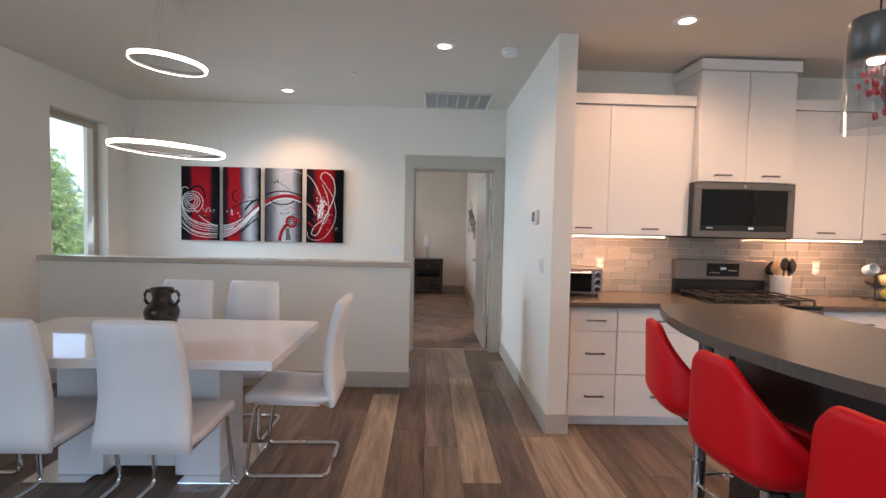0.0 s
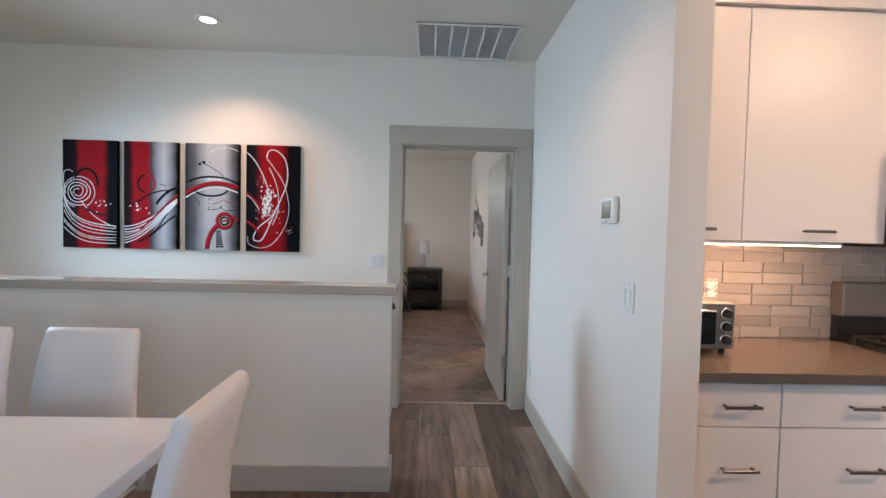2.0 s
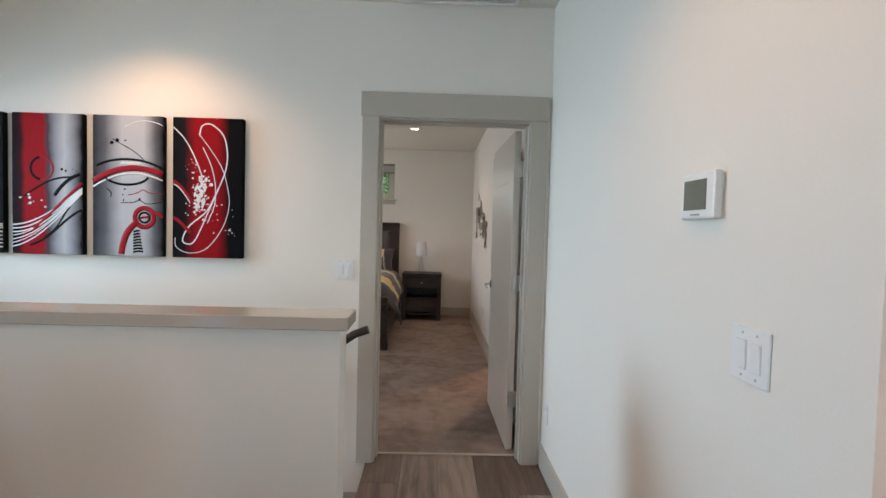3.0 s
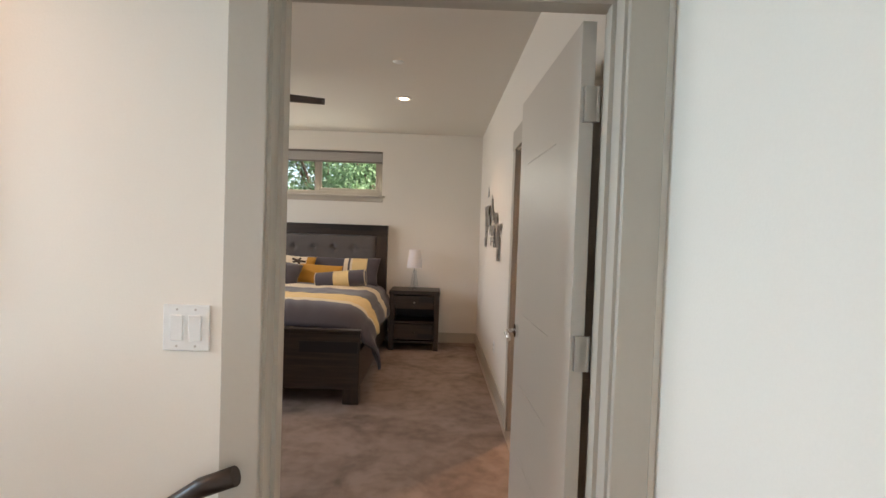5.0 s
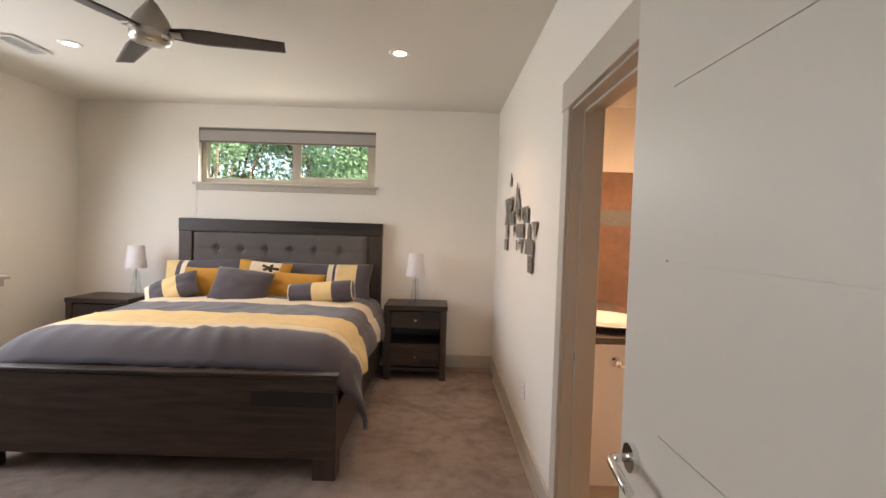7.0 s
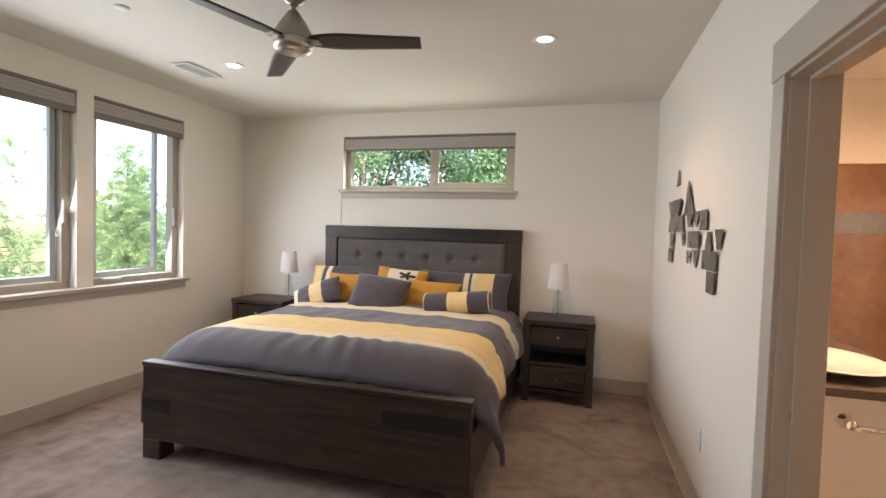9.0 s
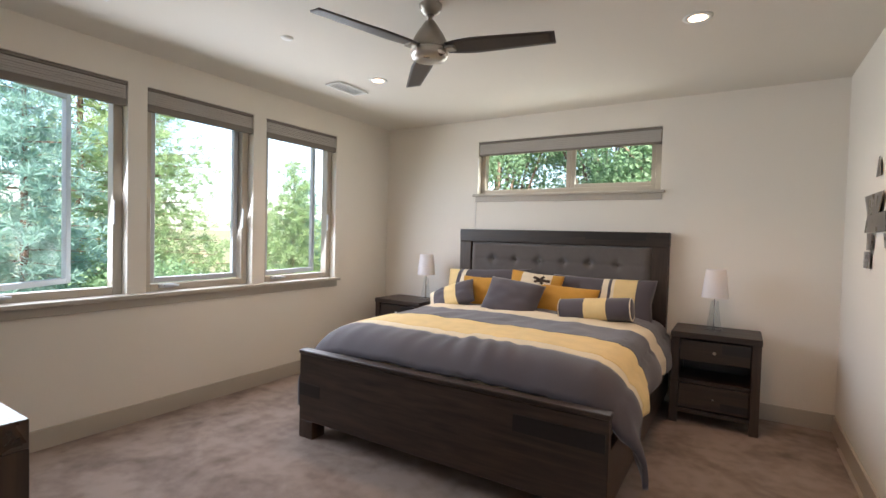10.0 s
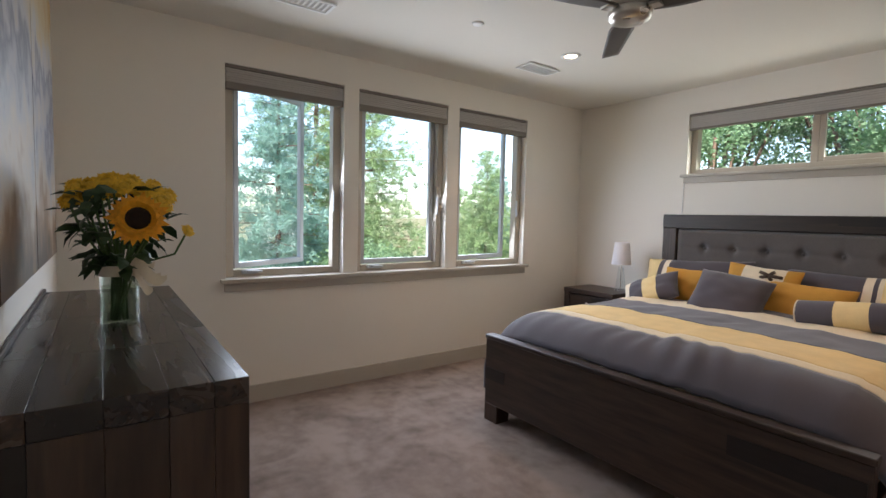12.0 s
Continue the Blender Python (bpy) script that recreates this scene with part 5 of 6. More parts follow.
for i in range(16):
    an, rr = rng.uniform(0, 6.28), rng.uniform(0.02, 0.065)
    x, y, ln = rr * math.cos(an), rr * math.sin(an), rng.uniform(0.05, 0.19)
    bm = rod(bmesh.new(), (x, y, -0.722), (x, y, -0.722 - ln), 0.0006, seg=4)
    s = part("crystal_string", bm, NICKEL, pd)
    for k in range(3):
        bm = bmesh.new()
        bmesh.ops.create_icosphere(bm, subdivisions=1, radius=0.009 if k else 0.012, matrix=Matrix.Translation((x, y, -0.722 - ln * (1 - 0.3 * k))) @ Matrix.Diagonal((0.8, 0.8, 1.3, 1)))
        part("crystal", bm, RC if (i + k) % 2 else CRYSTAL, s)

# ---- bedroom: bed ----
bed = thing("bed", pose(-1.36, 7.85, 0), "dark-stained wooden king bed with grey tufted headboard", "bed")
part("footboard", bx(-1.045, 1.045, 0.0, 0.055, 0.125, 0.585, 0.004, 1), DARKW_X, bed, "plain plank footboard")
part("footboard_cap", bx(-1.05, 1.05, -0.006, 0.068, 0.585, 0.612, 0.004, 1), DARKW_X, bed)
for x0, x1, z0, z1 in ((0.56, 1.03, 0.425, 0.515), (-1.04, -0.85, 0.30, 0.385)):
    part("inlay", bx(x0, x1, -0.003, 0.002, z0, z1), INLAY, bed, "near-black inlaid block")
for s in (-1, 1):
    part("leg", bx(s * 0.98 - 0.065, s * 0.98 + 0.065, 0.0, 0.12, 0, 0.127, 0.004, 1), DARKW_Z, bed)
    part("side_rail", bx(s * 1.02 - 0.02, s * 1.02 + 0.02, 0.055, 2.28, 0.12, 0.42, 0.003, 1), DARKW_Y, bed)
for s in (-1, 1):
    part("headboard_post", bx(s * 0.977 - 0.039 - 0.067, s * 0.977 - 0.039 + 0.067, 2.27, 2.37, 0, 1.375, 0.004, 1), DARKW_Z, bed)
part("headboard_top", bx(-1.085, 1.008, 2.265, 2.375, 1.375, 1.505, 0.005, 1), DARKW_X, bed)
part("inlay", bx(0.28, 0.82, 2.262, 2.267, 1.43, 1.495), INLAY, bed, "near-black inlaid block")
part("headboard_panel", bx(-0.95, 0.872, 2.31, 2.36, 0.45, 1.375), DARKW_X, bed)


BTN = [(-0.69 + 0.253 * k + (0.1265 if r else 0), z) for r, z in ((0, 1.20), (1, 0.98)) for k in range(-1 if r else 0, 6)]


def tuft(u, v):
    x, z = -0.95 + 1.82 * u, 0.70 + 0.672 * v
    d = 0.045
    for px, pz in BTN:
        q = math.hypot(x - px, z - pz)
        d -= 0.040 * math.exp(-(q / 0.035) ** 2)
    for pz in (1.20, 0.98):
        d -= 0.005 * math.exp(-((z - pz) / 0.02) ** 2)
    for px, pz in BTN:
        d -= 0.006 * math.exp(-((x - px) / 0.012) ** 2) * math.exp(-((z - pz) / 0.09) ** 2)
    e = min(u, 1 - u, v, 1 - v) / 0.03
    return Vector((x, 2.31 - max(0, d * min(1, e) ** 0.5), z))


bm, g = cushion_grid(130, 56, tuft)
hp = part("headboard_cushion", bm, VELVET, bed, "grey button-tufted upholstery")
for px, pz in BTN:
    bm = bmesh.new()
    bmesh.ops.create_uvsphere(bm, u_segments=10, v_segments=6, radius=0.014, matrix=Matrix.Translation((px, 2.297, pz)) @ Matrix.Diagonal((1, 0.5, 1, 1)))
    part("button", bm, VELVET, hp)
mt_ = tagged(new("mattress", mesh("mattress", bx(-0.96, 0.96, 0.14, 2.25, 0.28, 0.64, 0.06, 3), CLOTHC)), "thick king mattress under the duvet", "mattress")
mt_.matrix_basis = pose(-1.36, 7.85, 0)


def duvet(u, v):
    """u across the bed and down both sides, v from foot to pillows."""
    y = 0.075 + 2.10 * v
    n = noise.noise(Vector((u * 9, y * 1.3, 0))) * 0.016 + noise.noise(Vector((u * 24, y * 3, 3))) * 0.008 + 0.005 * math.sin(u * 60 + 5 * noise.noise(Vector((u * 6, y * 4, 9)))) * noise.noise(Vector((u * 5, y * 2, 5)))
    rise = 1 - math.exp(-((y - 0.06) / 0.115) ** 1.1)
    top = 0.60 + 0.20 * rise - 0.02 * max(0, v - 0.7) / 0.3
    half, rad = 1.025, 0.115
    s = (u - 0.5) * 2
    side = 1 if s > 0 else -1
    foot = max(0.0, 1 - y / 0.75)
    drop = 0.26 + 0.02 * math.sin(y * 9) + (-0.02 * foot if side > 0 else 0.10 * foot)
    total = half + drop
    d = abs(s) * total
    if d < half - rad:
        x, z = d, top - 0.035 * (d / half) ** 4
    elif d < half + rad * 0.57:
        t = (d - (half - rad)) / (rad * 1.57)
        x, z = half - rad + rad * math.sin(t * math.pi / 2), top - 0.03 - rad * (1 - math.cos(t * math.pi / 2))
    else:
        e = d - half - rad * 0.57
        x, z = half + 0.02 + 0.05 * min(1, e / 0.1) + 0.022 * math.sin(y * 11 + 1) * min(1, e / 0.15), top - 0.03 - rad - e
    crease = 0.010 * math.exp(-((y - 0.24) / 0.17) ** 2) * math.sin(d * 46 + y * 9 + 3 * noise.noise(Vector((d * 3, y * 3, 1)))) * math.exp(-((s * total - 0.15) / 0.42) ** 2)
    if side > 0 and foot > 0 and d > half - 0.05:
        y -= 0.02 * foot * min(1, (d - half + 0.05) / 0.3)
        x += (0.09 + 0.02 * math.sin(y * 26)) * foot * min(1, max(0, d - half + 0.05) / 0.16)
    if side < 0:
        x += 0.035 * foot * min(1, d / half) ** 3
    return Vector((side * x, y + 0.6 * crease, z + n + crease))


NU, NV = 130, 92
dv = thing("duvet", pose(-1.36, 7.85, 0), "rumpled grey duvet with yellow and cream bands", "duvet")
for v0, v1, clo, nm in ((0.0, 0.36, CLOTHG, "grey_panel"), (0.36, 0.45, CLOTHC, "cream_band"), (0.45, 0.85, CLOTHY, "yellow_band"), (0.85, 1.32, CLOTHG, "grey_panel"), (1.32, 1.62, CLOTHC, "cream_band"), (1.62, 2.175, CLOTHG, "grey_panel")):
    a_, b_ = max(0, (v0 - 0.075) / 2.10), (v1 - 0.075) / 2.10
    bm, g = cushion_grid(NU, max(3, round(NV * (b_ - a_))), lambda u, v, a_=a_, b_=b_: duvet(u, a_ + (b_ - a_) * v))
    pc = part(nm, bm, clo, dv)
    so = pc.modifiers.new("thickness", "SOLIDIFY")
    so.thickness, so.offset = 0.025, -1.0


def pillow(name, m, w, h, d, bands, mats, label, cat="pillow", pip=False):
    """A plump cushion, w wide, h high and d deep; bands give the share of the width at which the cloth changes."""
    N, M = 36, 24
    bm = bmesh.new()
    rows = {}
    for sgn in (1, -1):
        for i in range(N + 1):
            for j in range(M + 1):
                a, b = i / N * 2 - 1, j / M * 2 - 1
                if sgn < 0 and (i in (0, N) or j in (0, M)):
                    rows[sgn, i, j] = rows[1, i, j]
                    continue
                puff = ((1 - abs(a) ** 2.6) * (1 - abs(b) ** 2.6)) ** 0.55
                pinch = 1 - 0.07 * (1 - abs(b)) * abs(a) ** 6
                pz = 1 - 0.09 * (1 - abs(a)) * abs(b) ** 6
                wr = noise.noise(Vector((a * 2.5 + w * 7, b * 2.5, sgn))) * 0.012 * puff
                rows[sgn, i, j] = bm.verts.new((w / 2 * a * pinch, sgn * (d / 2 * puff) + wr, h / 2 + h / 2 * b * pz))
    for sgn in (1, -1):
        for i in range(N):
            for j in range(M):
                q = [rows[sgn, i, j], rows[sgn, i + 1, j], rows[sgn, i + 1, j + 1], rows[sgn, i, j + 1]]
                f = bm.faces.new(q if sgn < 0 else q[::-1])
                f.smooth = True
                k = sum(1 for e in bands if (i + 0.5) / N > e)
                f.material_index = min(k, len(mats) - 1)
    return tagged(part(name, bm, mats, None, "", m), label, cat, "pillows on the bed")


G, Y, C = CLOTHG, CLOTHY, CLOTHC
pillow("pillow", pose(-2.03, 9.86, 0.685, -24, -3, 0), 0.94, 0.45, 0.20, [0.16, 0.21, 0.24, 0.29], [Y, G, C, C, G], "grey pillow sham with yellow and white end bands")
pillow("pillow", pose(-0.885, 9.86, 0.675, -24), 0.93, 0.45, 0.20, [0.53, 0.57, 0.60, 0.64, 0.84], [G, C, G, C, Y, G], "grey pillow sham with yellow and white end bands")
pillow("pillow", pose(-1.95, 9.62, 0.71, -26, 0, 4), 0.44, 0.36, 0.17, [], [MUSTARD], "plain mustard yellow pillow")
pillow("pillow", pose(-1.135, 9.64, 0.71, -28, 2, 0), 0.56, 0.33, 0.17, [], [MUSTARD], "plain mustard yellow pillow")
fp = pillow("pillow", pose(-1.46, 9.74, 0.805, -22, 4, 0), 0.52, 0.32, 0.12, [0.25, 0.80], [MUSTARD, C, MUSTARD], "mustard and cream cushion with a brown flower")
for k in range(5):
    an = 2 * math.pi * k / 5
    part("printed_leaf", tube(bmesh.new(), [(0.06, -0.060, 0.235), (0.06 + 0.04 * math.cos(an), -0.060, 0.235 + 0.022 * math.sin(an)), (0.06 + 0.09 * math.cos(an), -0.050, 0.235 + 0.042 * math.sin(an))], 0.013, 6, False, 0.3, (0, 1, 0)), BROWNP, fp)
pillow("pillow", pose(-1.545, 9.36, 0.72, -40, 7, 6), 0.51, 0.41, 0.20, [], [G], "square charcoal grey cushion")
pillow("pillow", pose(-2.11, 9.41, 0.745, -44, -22, 12), 0.48, 0.28, 0.17, [0.16, 0.42, 0.66], [C, G, Y, G], "small grey cushion with yellow and cream bands")
bo = thing("bolster", pose(-0.797, 9.45, 0.868, 0, -6, 0), "grey bolster cushion with a yellow middle band", "bolster", "pillows on the bed")
prof = [(-0.29, 0.0005), (-0.288, 0.06), (-0.28, 0.085), (-0.26, 0.090), (-0.075, 0.092), (0.10, 0.092), (0.26, 0.090), (0.28, 0.085), (0.288, 0.06), (0.29, 0.0005)]
bm = lathe(bmesh.new(), [(r, x) for x, r in prof], 28, pose(0, 0, 0, 0, 90))
for f in bm.faces:
    x = f.calc_center_median().x
    f.material_index = 1 if -0.075 < x < 0.10 else 0
part("cover", bm, [G, Y], bo)
for x in (-0.279, 0.279):
    part("piping", tube(bmesh.new(), [(x, 0.087 * math.cos(t), 0.087 * math.sin(t)) for t in [2 * math.pi * k / 28 for k in range(28)]], 0.005, 6, True), C, bo, "white piping")


def nightstand(m):
    n = thing("nightstand", m, "dark-stained wooden nightstand with two drawers and open shelf", "nightstand", "nightstands beside the bed")
    part("top", bx(-0.305, 0.305, 0, 0.45, 0.69, 0.74, 0.005, 1), DARKW_X, n)
    for sx in (-1, 1):
        for y in (0.008, 0.385):
            part("leg", bx(sx * 0.27 - 0.03, sx * 0.27 + 0.03, y, y + 0.06, 0, 0.69, 0.003, 1), DARKW_Z, n)
        part("side_panel", bx(sx * 0.27 - 0.012, sx * 0.27 + 0.012, 0.068, 0.385, 0.10, 0.69), DARKW_Y, n)
    part("back_panel", bx(-0.24, 0.24, 0.42, 0.435, 0.10, 0.69), INLAY, n)
    part("shelf", bx(-0.24, 0.24, 0.02, 0.42, 0.335, 0.36), DARKW_X, n)
    part("bottom_rail", bx(-0.24, 0.24, 0.014, 0.40, 0.09, 0.12, 0.002, 1), DARKW_X, n)
    for z0, z1, s in ((0.515, 0.68, 1), (0.135, 0.325, 1)):
        d = part("drawer", bx(-0.235, 0.235, 0.016, 0.40, z0, z1, 0.004, 1), DARKW_X, n)
        part("inlay", bx(0.05, 0.233, 0.0135, 0.017, z0 + 0.02 if z0 < 0.3 else z1 - 0.085, z0 + 0.075 if z0 < 0.3 else z1 - 0.012), INLAY, d, "near-black inlaid block")
        kn = bmesh.new()
        bmesh.ops.create_uvsphere(kn, u_segments=12, v_segments=8, radius=0.012, matrix=Matrix.Translation((0, -0.006, (z0 + z1) / 2)))
        part("knob", rod(kn, (0, 0.016, (z0 + z1) / 2), (0, -0.004, (z0 + z1) / 2), 0.005, seg=8), NICKEL, d)
    return n


ns = nightstand(pose(0.035, 9.72, 0.004) @ Matrix.Diagonal((1, 1, 0.975, 1)))
copy_thing(ns, pose(-3.00, 9.72, 0.004) @ Matrix.Diagonal((1, 1, 0.975, 1)))


def table_lamp(m):
    l = thing("table_lamp", m, "clear glass table lamp with white linen shade, unlit", "lamp", "lamps on the nightstands")
    part("foot", lathe(bmesh.new(), [(0.0005, 0), (0.060, 0), (0.063, 0.006), (0.058, 0.014), (0.0005, 0.018)], 28), CRYSTAL, l)
    part("glass_stem", lathe(bmesh.new(), [(0.054, 0.016), (0.048, 0.06), (0.039, 0.12), (0.030, 0.19), (0.026, 0.235), (0.0005, 0.24)], 24), CRYSTAL, l, "tapered clear glass body")
    part("rod", rod(bmesh.new(), (0, 0, 0.014), (0, 0, 0.30), 0.005, seg=8), CHROME, l)
    part("socket", rod(bmesh.new(), (0, 0, 0.26), (0, 0, 0.32), 0.014, seg=12), CHROME, l)
    part("shade", lathe(bmesh.new(), [(0.097, 0.265), (0.071, 0.490), (0.069, 0.490), (0.095, 0.265)], 36), SHADE, l, "white tapered drum shade")
    part("spider", tube(bmesh.new(), [(-0.071, 0, 0.478), (0.071, 0, 0.478)], 0.002, 5), CHROME, l)
    part("harp", rod(bmesh.new(), (0, 0, 0.32), (0, 0, 0.480), 0.003, seg=6), CHROME, l)
    return l


tl = table_lamp(pose(0.015, 9.95, 0.7255))
copy_thing(tl, pose(-2.77, 9.95, 0.7255))

# ---- fan ----
fan = thing("ceiling_fan", pose(-1.33, 7.775, H), "three-blade ceiling fan with dark blades and nickel motor", "ceiling fan")
part("canopy", lathe(bmesh.new(), [(0.065, 0), (0.062, -0.02), (0.045, -0.045), (0.02, -0.055)], 28), FANM, fan)
part("downrod", rod(bmesh.new(), (0, 0, -0.05), (0, 0, -0.12), 0.013, seg=14), FANM, fan)
part("motor", lathe(bmesh.new(), [(0.016, -0.085), (0.028, -0.09), (0.045, -0.115), (0.075, -0.16), (0.098, -0.205), (0.104, -0.235), (0.100, -0.245)], 36), FANM, fan, "tapered nickel motor housing")
part("switch_cup", lathe(bmesh.new(), [(0.100, -0.247), (0.104, -0.256), (0.104, -0.275), (0.092, -0.295), (0.05, -0.303), (0.0005, -0.305)], 36), NICKEL, fan)
for k in range(3):
    def bl(u, v, k=k):
        r = 0.10 + 0.58 * u
        w = (0.045 + 0.03 * math.sin(min(1, u * 3) * math.pi / 2)) * (1 - 0.35 * u)
        c = (v - 0.5) * 2
        return Vector((r, c * w + 0.012 * u, -0.245 - 0.20 * c * w))
    bm, g = cushion_grid(16, 6, bl)
    b = part("blade", bm, FANB, fan, "dark narrow blade", pose(0, 0, 0, 0, 0, 13 + 119 * k))
    so = b.modifiers.new("thickness", "SOLIDIFY")
    so.thickness = 0.008
    part("blade_iron", bx(0.075, 0.15, -0.03, 0.03, -0.256, -0.238, 0.005), FANM, b)

# ---- dresser and what stands on it ----
dr = thing("dresser", pose(-2.68, 5.445, 0.004), "long dark-stained wooden dresser of reclaimed planks", "dresser")
W_, D_ = 1.64, 0.485
yy = [0.0, 0.085, 0.205, 0.32, 0.41, D_]
for a, b in zip(yy, yy[1:]):
    xs = [0, 0.42, 1.05, W_] if round(a * 100) % 2 else [0, 0.7, 1.22, W_]
    for p, q in zip(xs, xs[1:]):
        part("top_plank", bx(p + 0.0005, q - 0.0005, a + 0.0005, b - 0.0005, 0.975, 1.036, 0.0009, 1), DARKTOP, dr)
part("back_lip", bx(0, W_, -0.012, 0.0, 0.96, 1.052, 0.003, 1), DARKW_X, dr)
part("carcass", bx(0.012, W_ - 0.012, 0.004, D_ - 0.02, 0.09, 0.974), DARKW_Z, dr)
for x in (0.0, W_ - 0.014):
    for a, b in zip(yy, yy[1:]):
        part("end_plank", bx(x, x + 0.014, a + 0.0003, b - 0.0003, 0.07, 0.974, 0.001, 1), DARKW_Z if b < D_ and a > 0 else INLAY if a == 0 else DARKW_Z, dr)
for x in (0.04, W_ - 0.04):
    for y in (0.045, D_ - 0.045):
        part("leg", bx(x - 0.04, x + 0.04, y - 0.04, y + 0.04, 0, 0.09, 0.003, 1), DARKW_Z, dr)
for r in range(3):
    for c in range(3):
        d = part("drawer", bx(0.03 + 0.53 * c, 0.03 + 0.52 * (c + 1), D_ - 0.02, D_, 0.11 + 0.29 * r, 0.385 + 0.29 * r, 0.004, 1), DARKW_X, dr)
        part("knob", rod(bmesh.new(), (0.03 + 0.53 * c + 0.26, D_, 0.25 + 0.29 * r), (0.03 + 0.53 * c + 0.26, D_ + 0.02, 0.25 + 0.29 * r), 0.012, seg=12), NICKEL, d)
for k, (x0, x1) in enumerate(((-2.95, -2.075), (-2.065, -1.30))):
    cv = thing("canvas_painting", pose((x0 + x1) / 2, 5.43, 1.80), "abstract canvas in ochre, brown and slate above the dresser", "painting", "pair of abstract canvases")
    part("canvas", bx((x0 - x1) / 2, (x1 - x0) / 2, 0.001, 0.04, -0.6, 0.6, 0.003, 1), abstract_mat("abstract_paint_%s" % "ab"[k], 3.7 * k), cv)

fv = thing("flower_vase", pose(-1.80, 5.70, 1.04), "clear glass vase of sunflowers with a cream ribbon", "flowers")
g_ = part("vase", lathe(bmesh.new(), [(0.0005, 0.004), (0.050, 0.004), (0.054, 0.0), (0.056, 0.006), (0.056, 0.20), (0.060, 0.215), (0.057, 0.215), (0.052, 0.20), (0.052, 0.012), (0.0005, 0.012)], 32), VASEGLASS, fv, "clear glass cylinder")
part("water", lathe(bmesh.new(), [(0.0005, 0.013), (0.0515, 0.013), (0.0515, 0.13), (0.0005, 0.13)], 24), clear("vase_water", (0.90, 0.95, 0.88)), fv)
rng = random.Random(12)
heads = [(0.05, 0.10, 0.355, 0.086, 1), (-0.10, 0.0, 0.48, 0.04, 0), (-0.05, 0.06, 0.49, 0.045, 0), (0.02, -0.02, 0.50, 0.045, 0), (0.10, -0.05, 0.49, 0.04, 0), (0.14, 0.02, 0.45, 0.04, 0), (-0.14, 0.03, 0.47, 0.04, 0), (0.0, 0.07, 0.48, 0.04, 0), (0.20, 0.06, 0.31, 0.03, 0), (-0.02, -0.08, 0.46, 0.04, 0), (0.08, 0.0, 0.47, 0.04, 0), (-0.16, 0.03, 0.42, 0.038, 0), (0.13, 0.02, 0.41, 0.035, 0), (-0.07, 0.08, 0.455, 0.042, 0), (0.05, 0.05, 0.465, 0.042, 0), (-0.03, 0.02, 0.50, 0.042, 0), (0.11, 0.07, 0.43, 0.036, 0), (-0.11, 0.07, 0.43, 0.038, 0)]
VIEW = Vector((0.85, -0.12, 0.22)).normalized()
for x, y, z, r, big in heads:
    if not big:
        x, z, r = x * 0.9 + 0.015, 0.34 + (z - 0.34) * 0.84, r * 0.86
    # the bunch's own x runs across the dresser's short side
    px, py = y, x
    part("stem", tube(bmesh.new(), [(rng.uniform(-0.03, 0.03), rng.uniform(-0.03, 0.03), 0.016), (px * 0.25, py * 0.25, 0.20), (px * 0.8, py * 0.8, z - 0.08), (px, py, z)], 0.004, 6), STEM, fv)
    q = (VIEW if big else (VIEW * 1.1 + Vector((px * 5, py * 5, 0.45))).normalized()).to_track_quat("Z", "Y").to_matrix().to_4x4()
    M_ = Matrix.Translation((px, py, z)) @ q
    bm = bmesh.new()
    np_ = 26 if big else 16
    for k in range(np_):
        for lay in ((0, 1) if big else (0, 1, 2)):
            an = 2 * math.pi * (k + 0.5 * lay) / np_ + rng.uniform(-0.08, 0.08)
            r0, r1 = r * 0.42, r * rng.uniform(0.9, 1.12) * (1 - 0.22 * lay)
            w = r * (0.14 if big else 0.2)
            h0, h1 = 0.006 * lay, r * (0.10 + 0.16 * lay) * rng.uniform(0.5, 1.3)
            pts = [(r0, -w * 0.6, h0), (r0, w * 0.6, h0), ((r0 + r1) / 2, w, h1), (r1, 0, h1 * 0.8), ((r0 + r1) / 2, -w, h1)]
            vs_ = [bm.verts.new(M_ @ (Matrix.Rotation(an, 4, "Z") @ Vector(p))) for p in pts]
            bm.faces.new(vs_)
    fl = part("sunflower" if big else "small_flower", bm, PETAL if big else PETAL2, fv, "large golden sunflower" if big else "")
    part("flower_centre", lathe(bmesh.new(), [(0.0005, r * 0.16), (r * 0.25, r * 0.17), (r * 0.42, r * 0.08), (r * 0.44, -0.002)], 18, M_), SEED if big else PETAL2, fl)
for k in range(270):
    an, rr, z = rng.uniform(0, 6.28), rng.uniform(0.03, 0.145), rng.uniform(0.18, 0.45)
    rr *= min(1, 0.35 + (z - 0.18) * 4)
    px, py = rr * math.cos(an), rr * math.sin(an)
    if px > 0.0 and abs(py - 0.05) < 0.09 and 0.24 < z < 0.43:
        continue
    q = Matrix.Translation((px, py, z)) @ pose(0, 0, 0, rng.uniform(-40, 30), rng.uniform(-30, 50), math.degrees(an) + rng.uniform(-40, 40)).to_3x3().to_4x4()
    L = rng.uniform(0.05, 0.085)
    bm = bmesh.new()
    rows_ = [(0, 0.003, 0), (L * 0.3, L * 0.26, 0.006), (L * 0.65, L * 0.24, 0.004), (L, 0.001, -0.012)]
    vv = [[bm.verts.new(q @ Vector((x, s * w, z_ - 0.12 * w * (s != 0)))) for s in (-1, 0, 1)] for x, w, z_ in rows_]
    for a_, b_ in zip(vv, vv[1:]):
        for s in (0, 1):
            bm.faces.new((a_[s], a_[s + 1], b_[s + 1], b_[s]))
    part("leaf", bm, GREENL, fv)
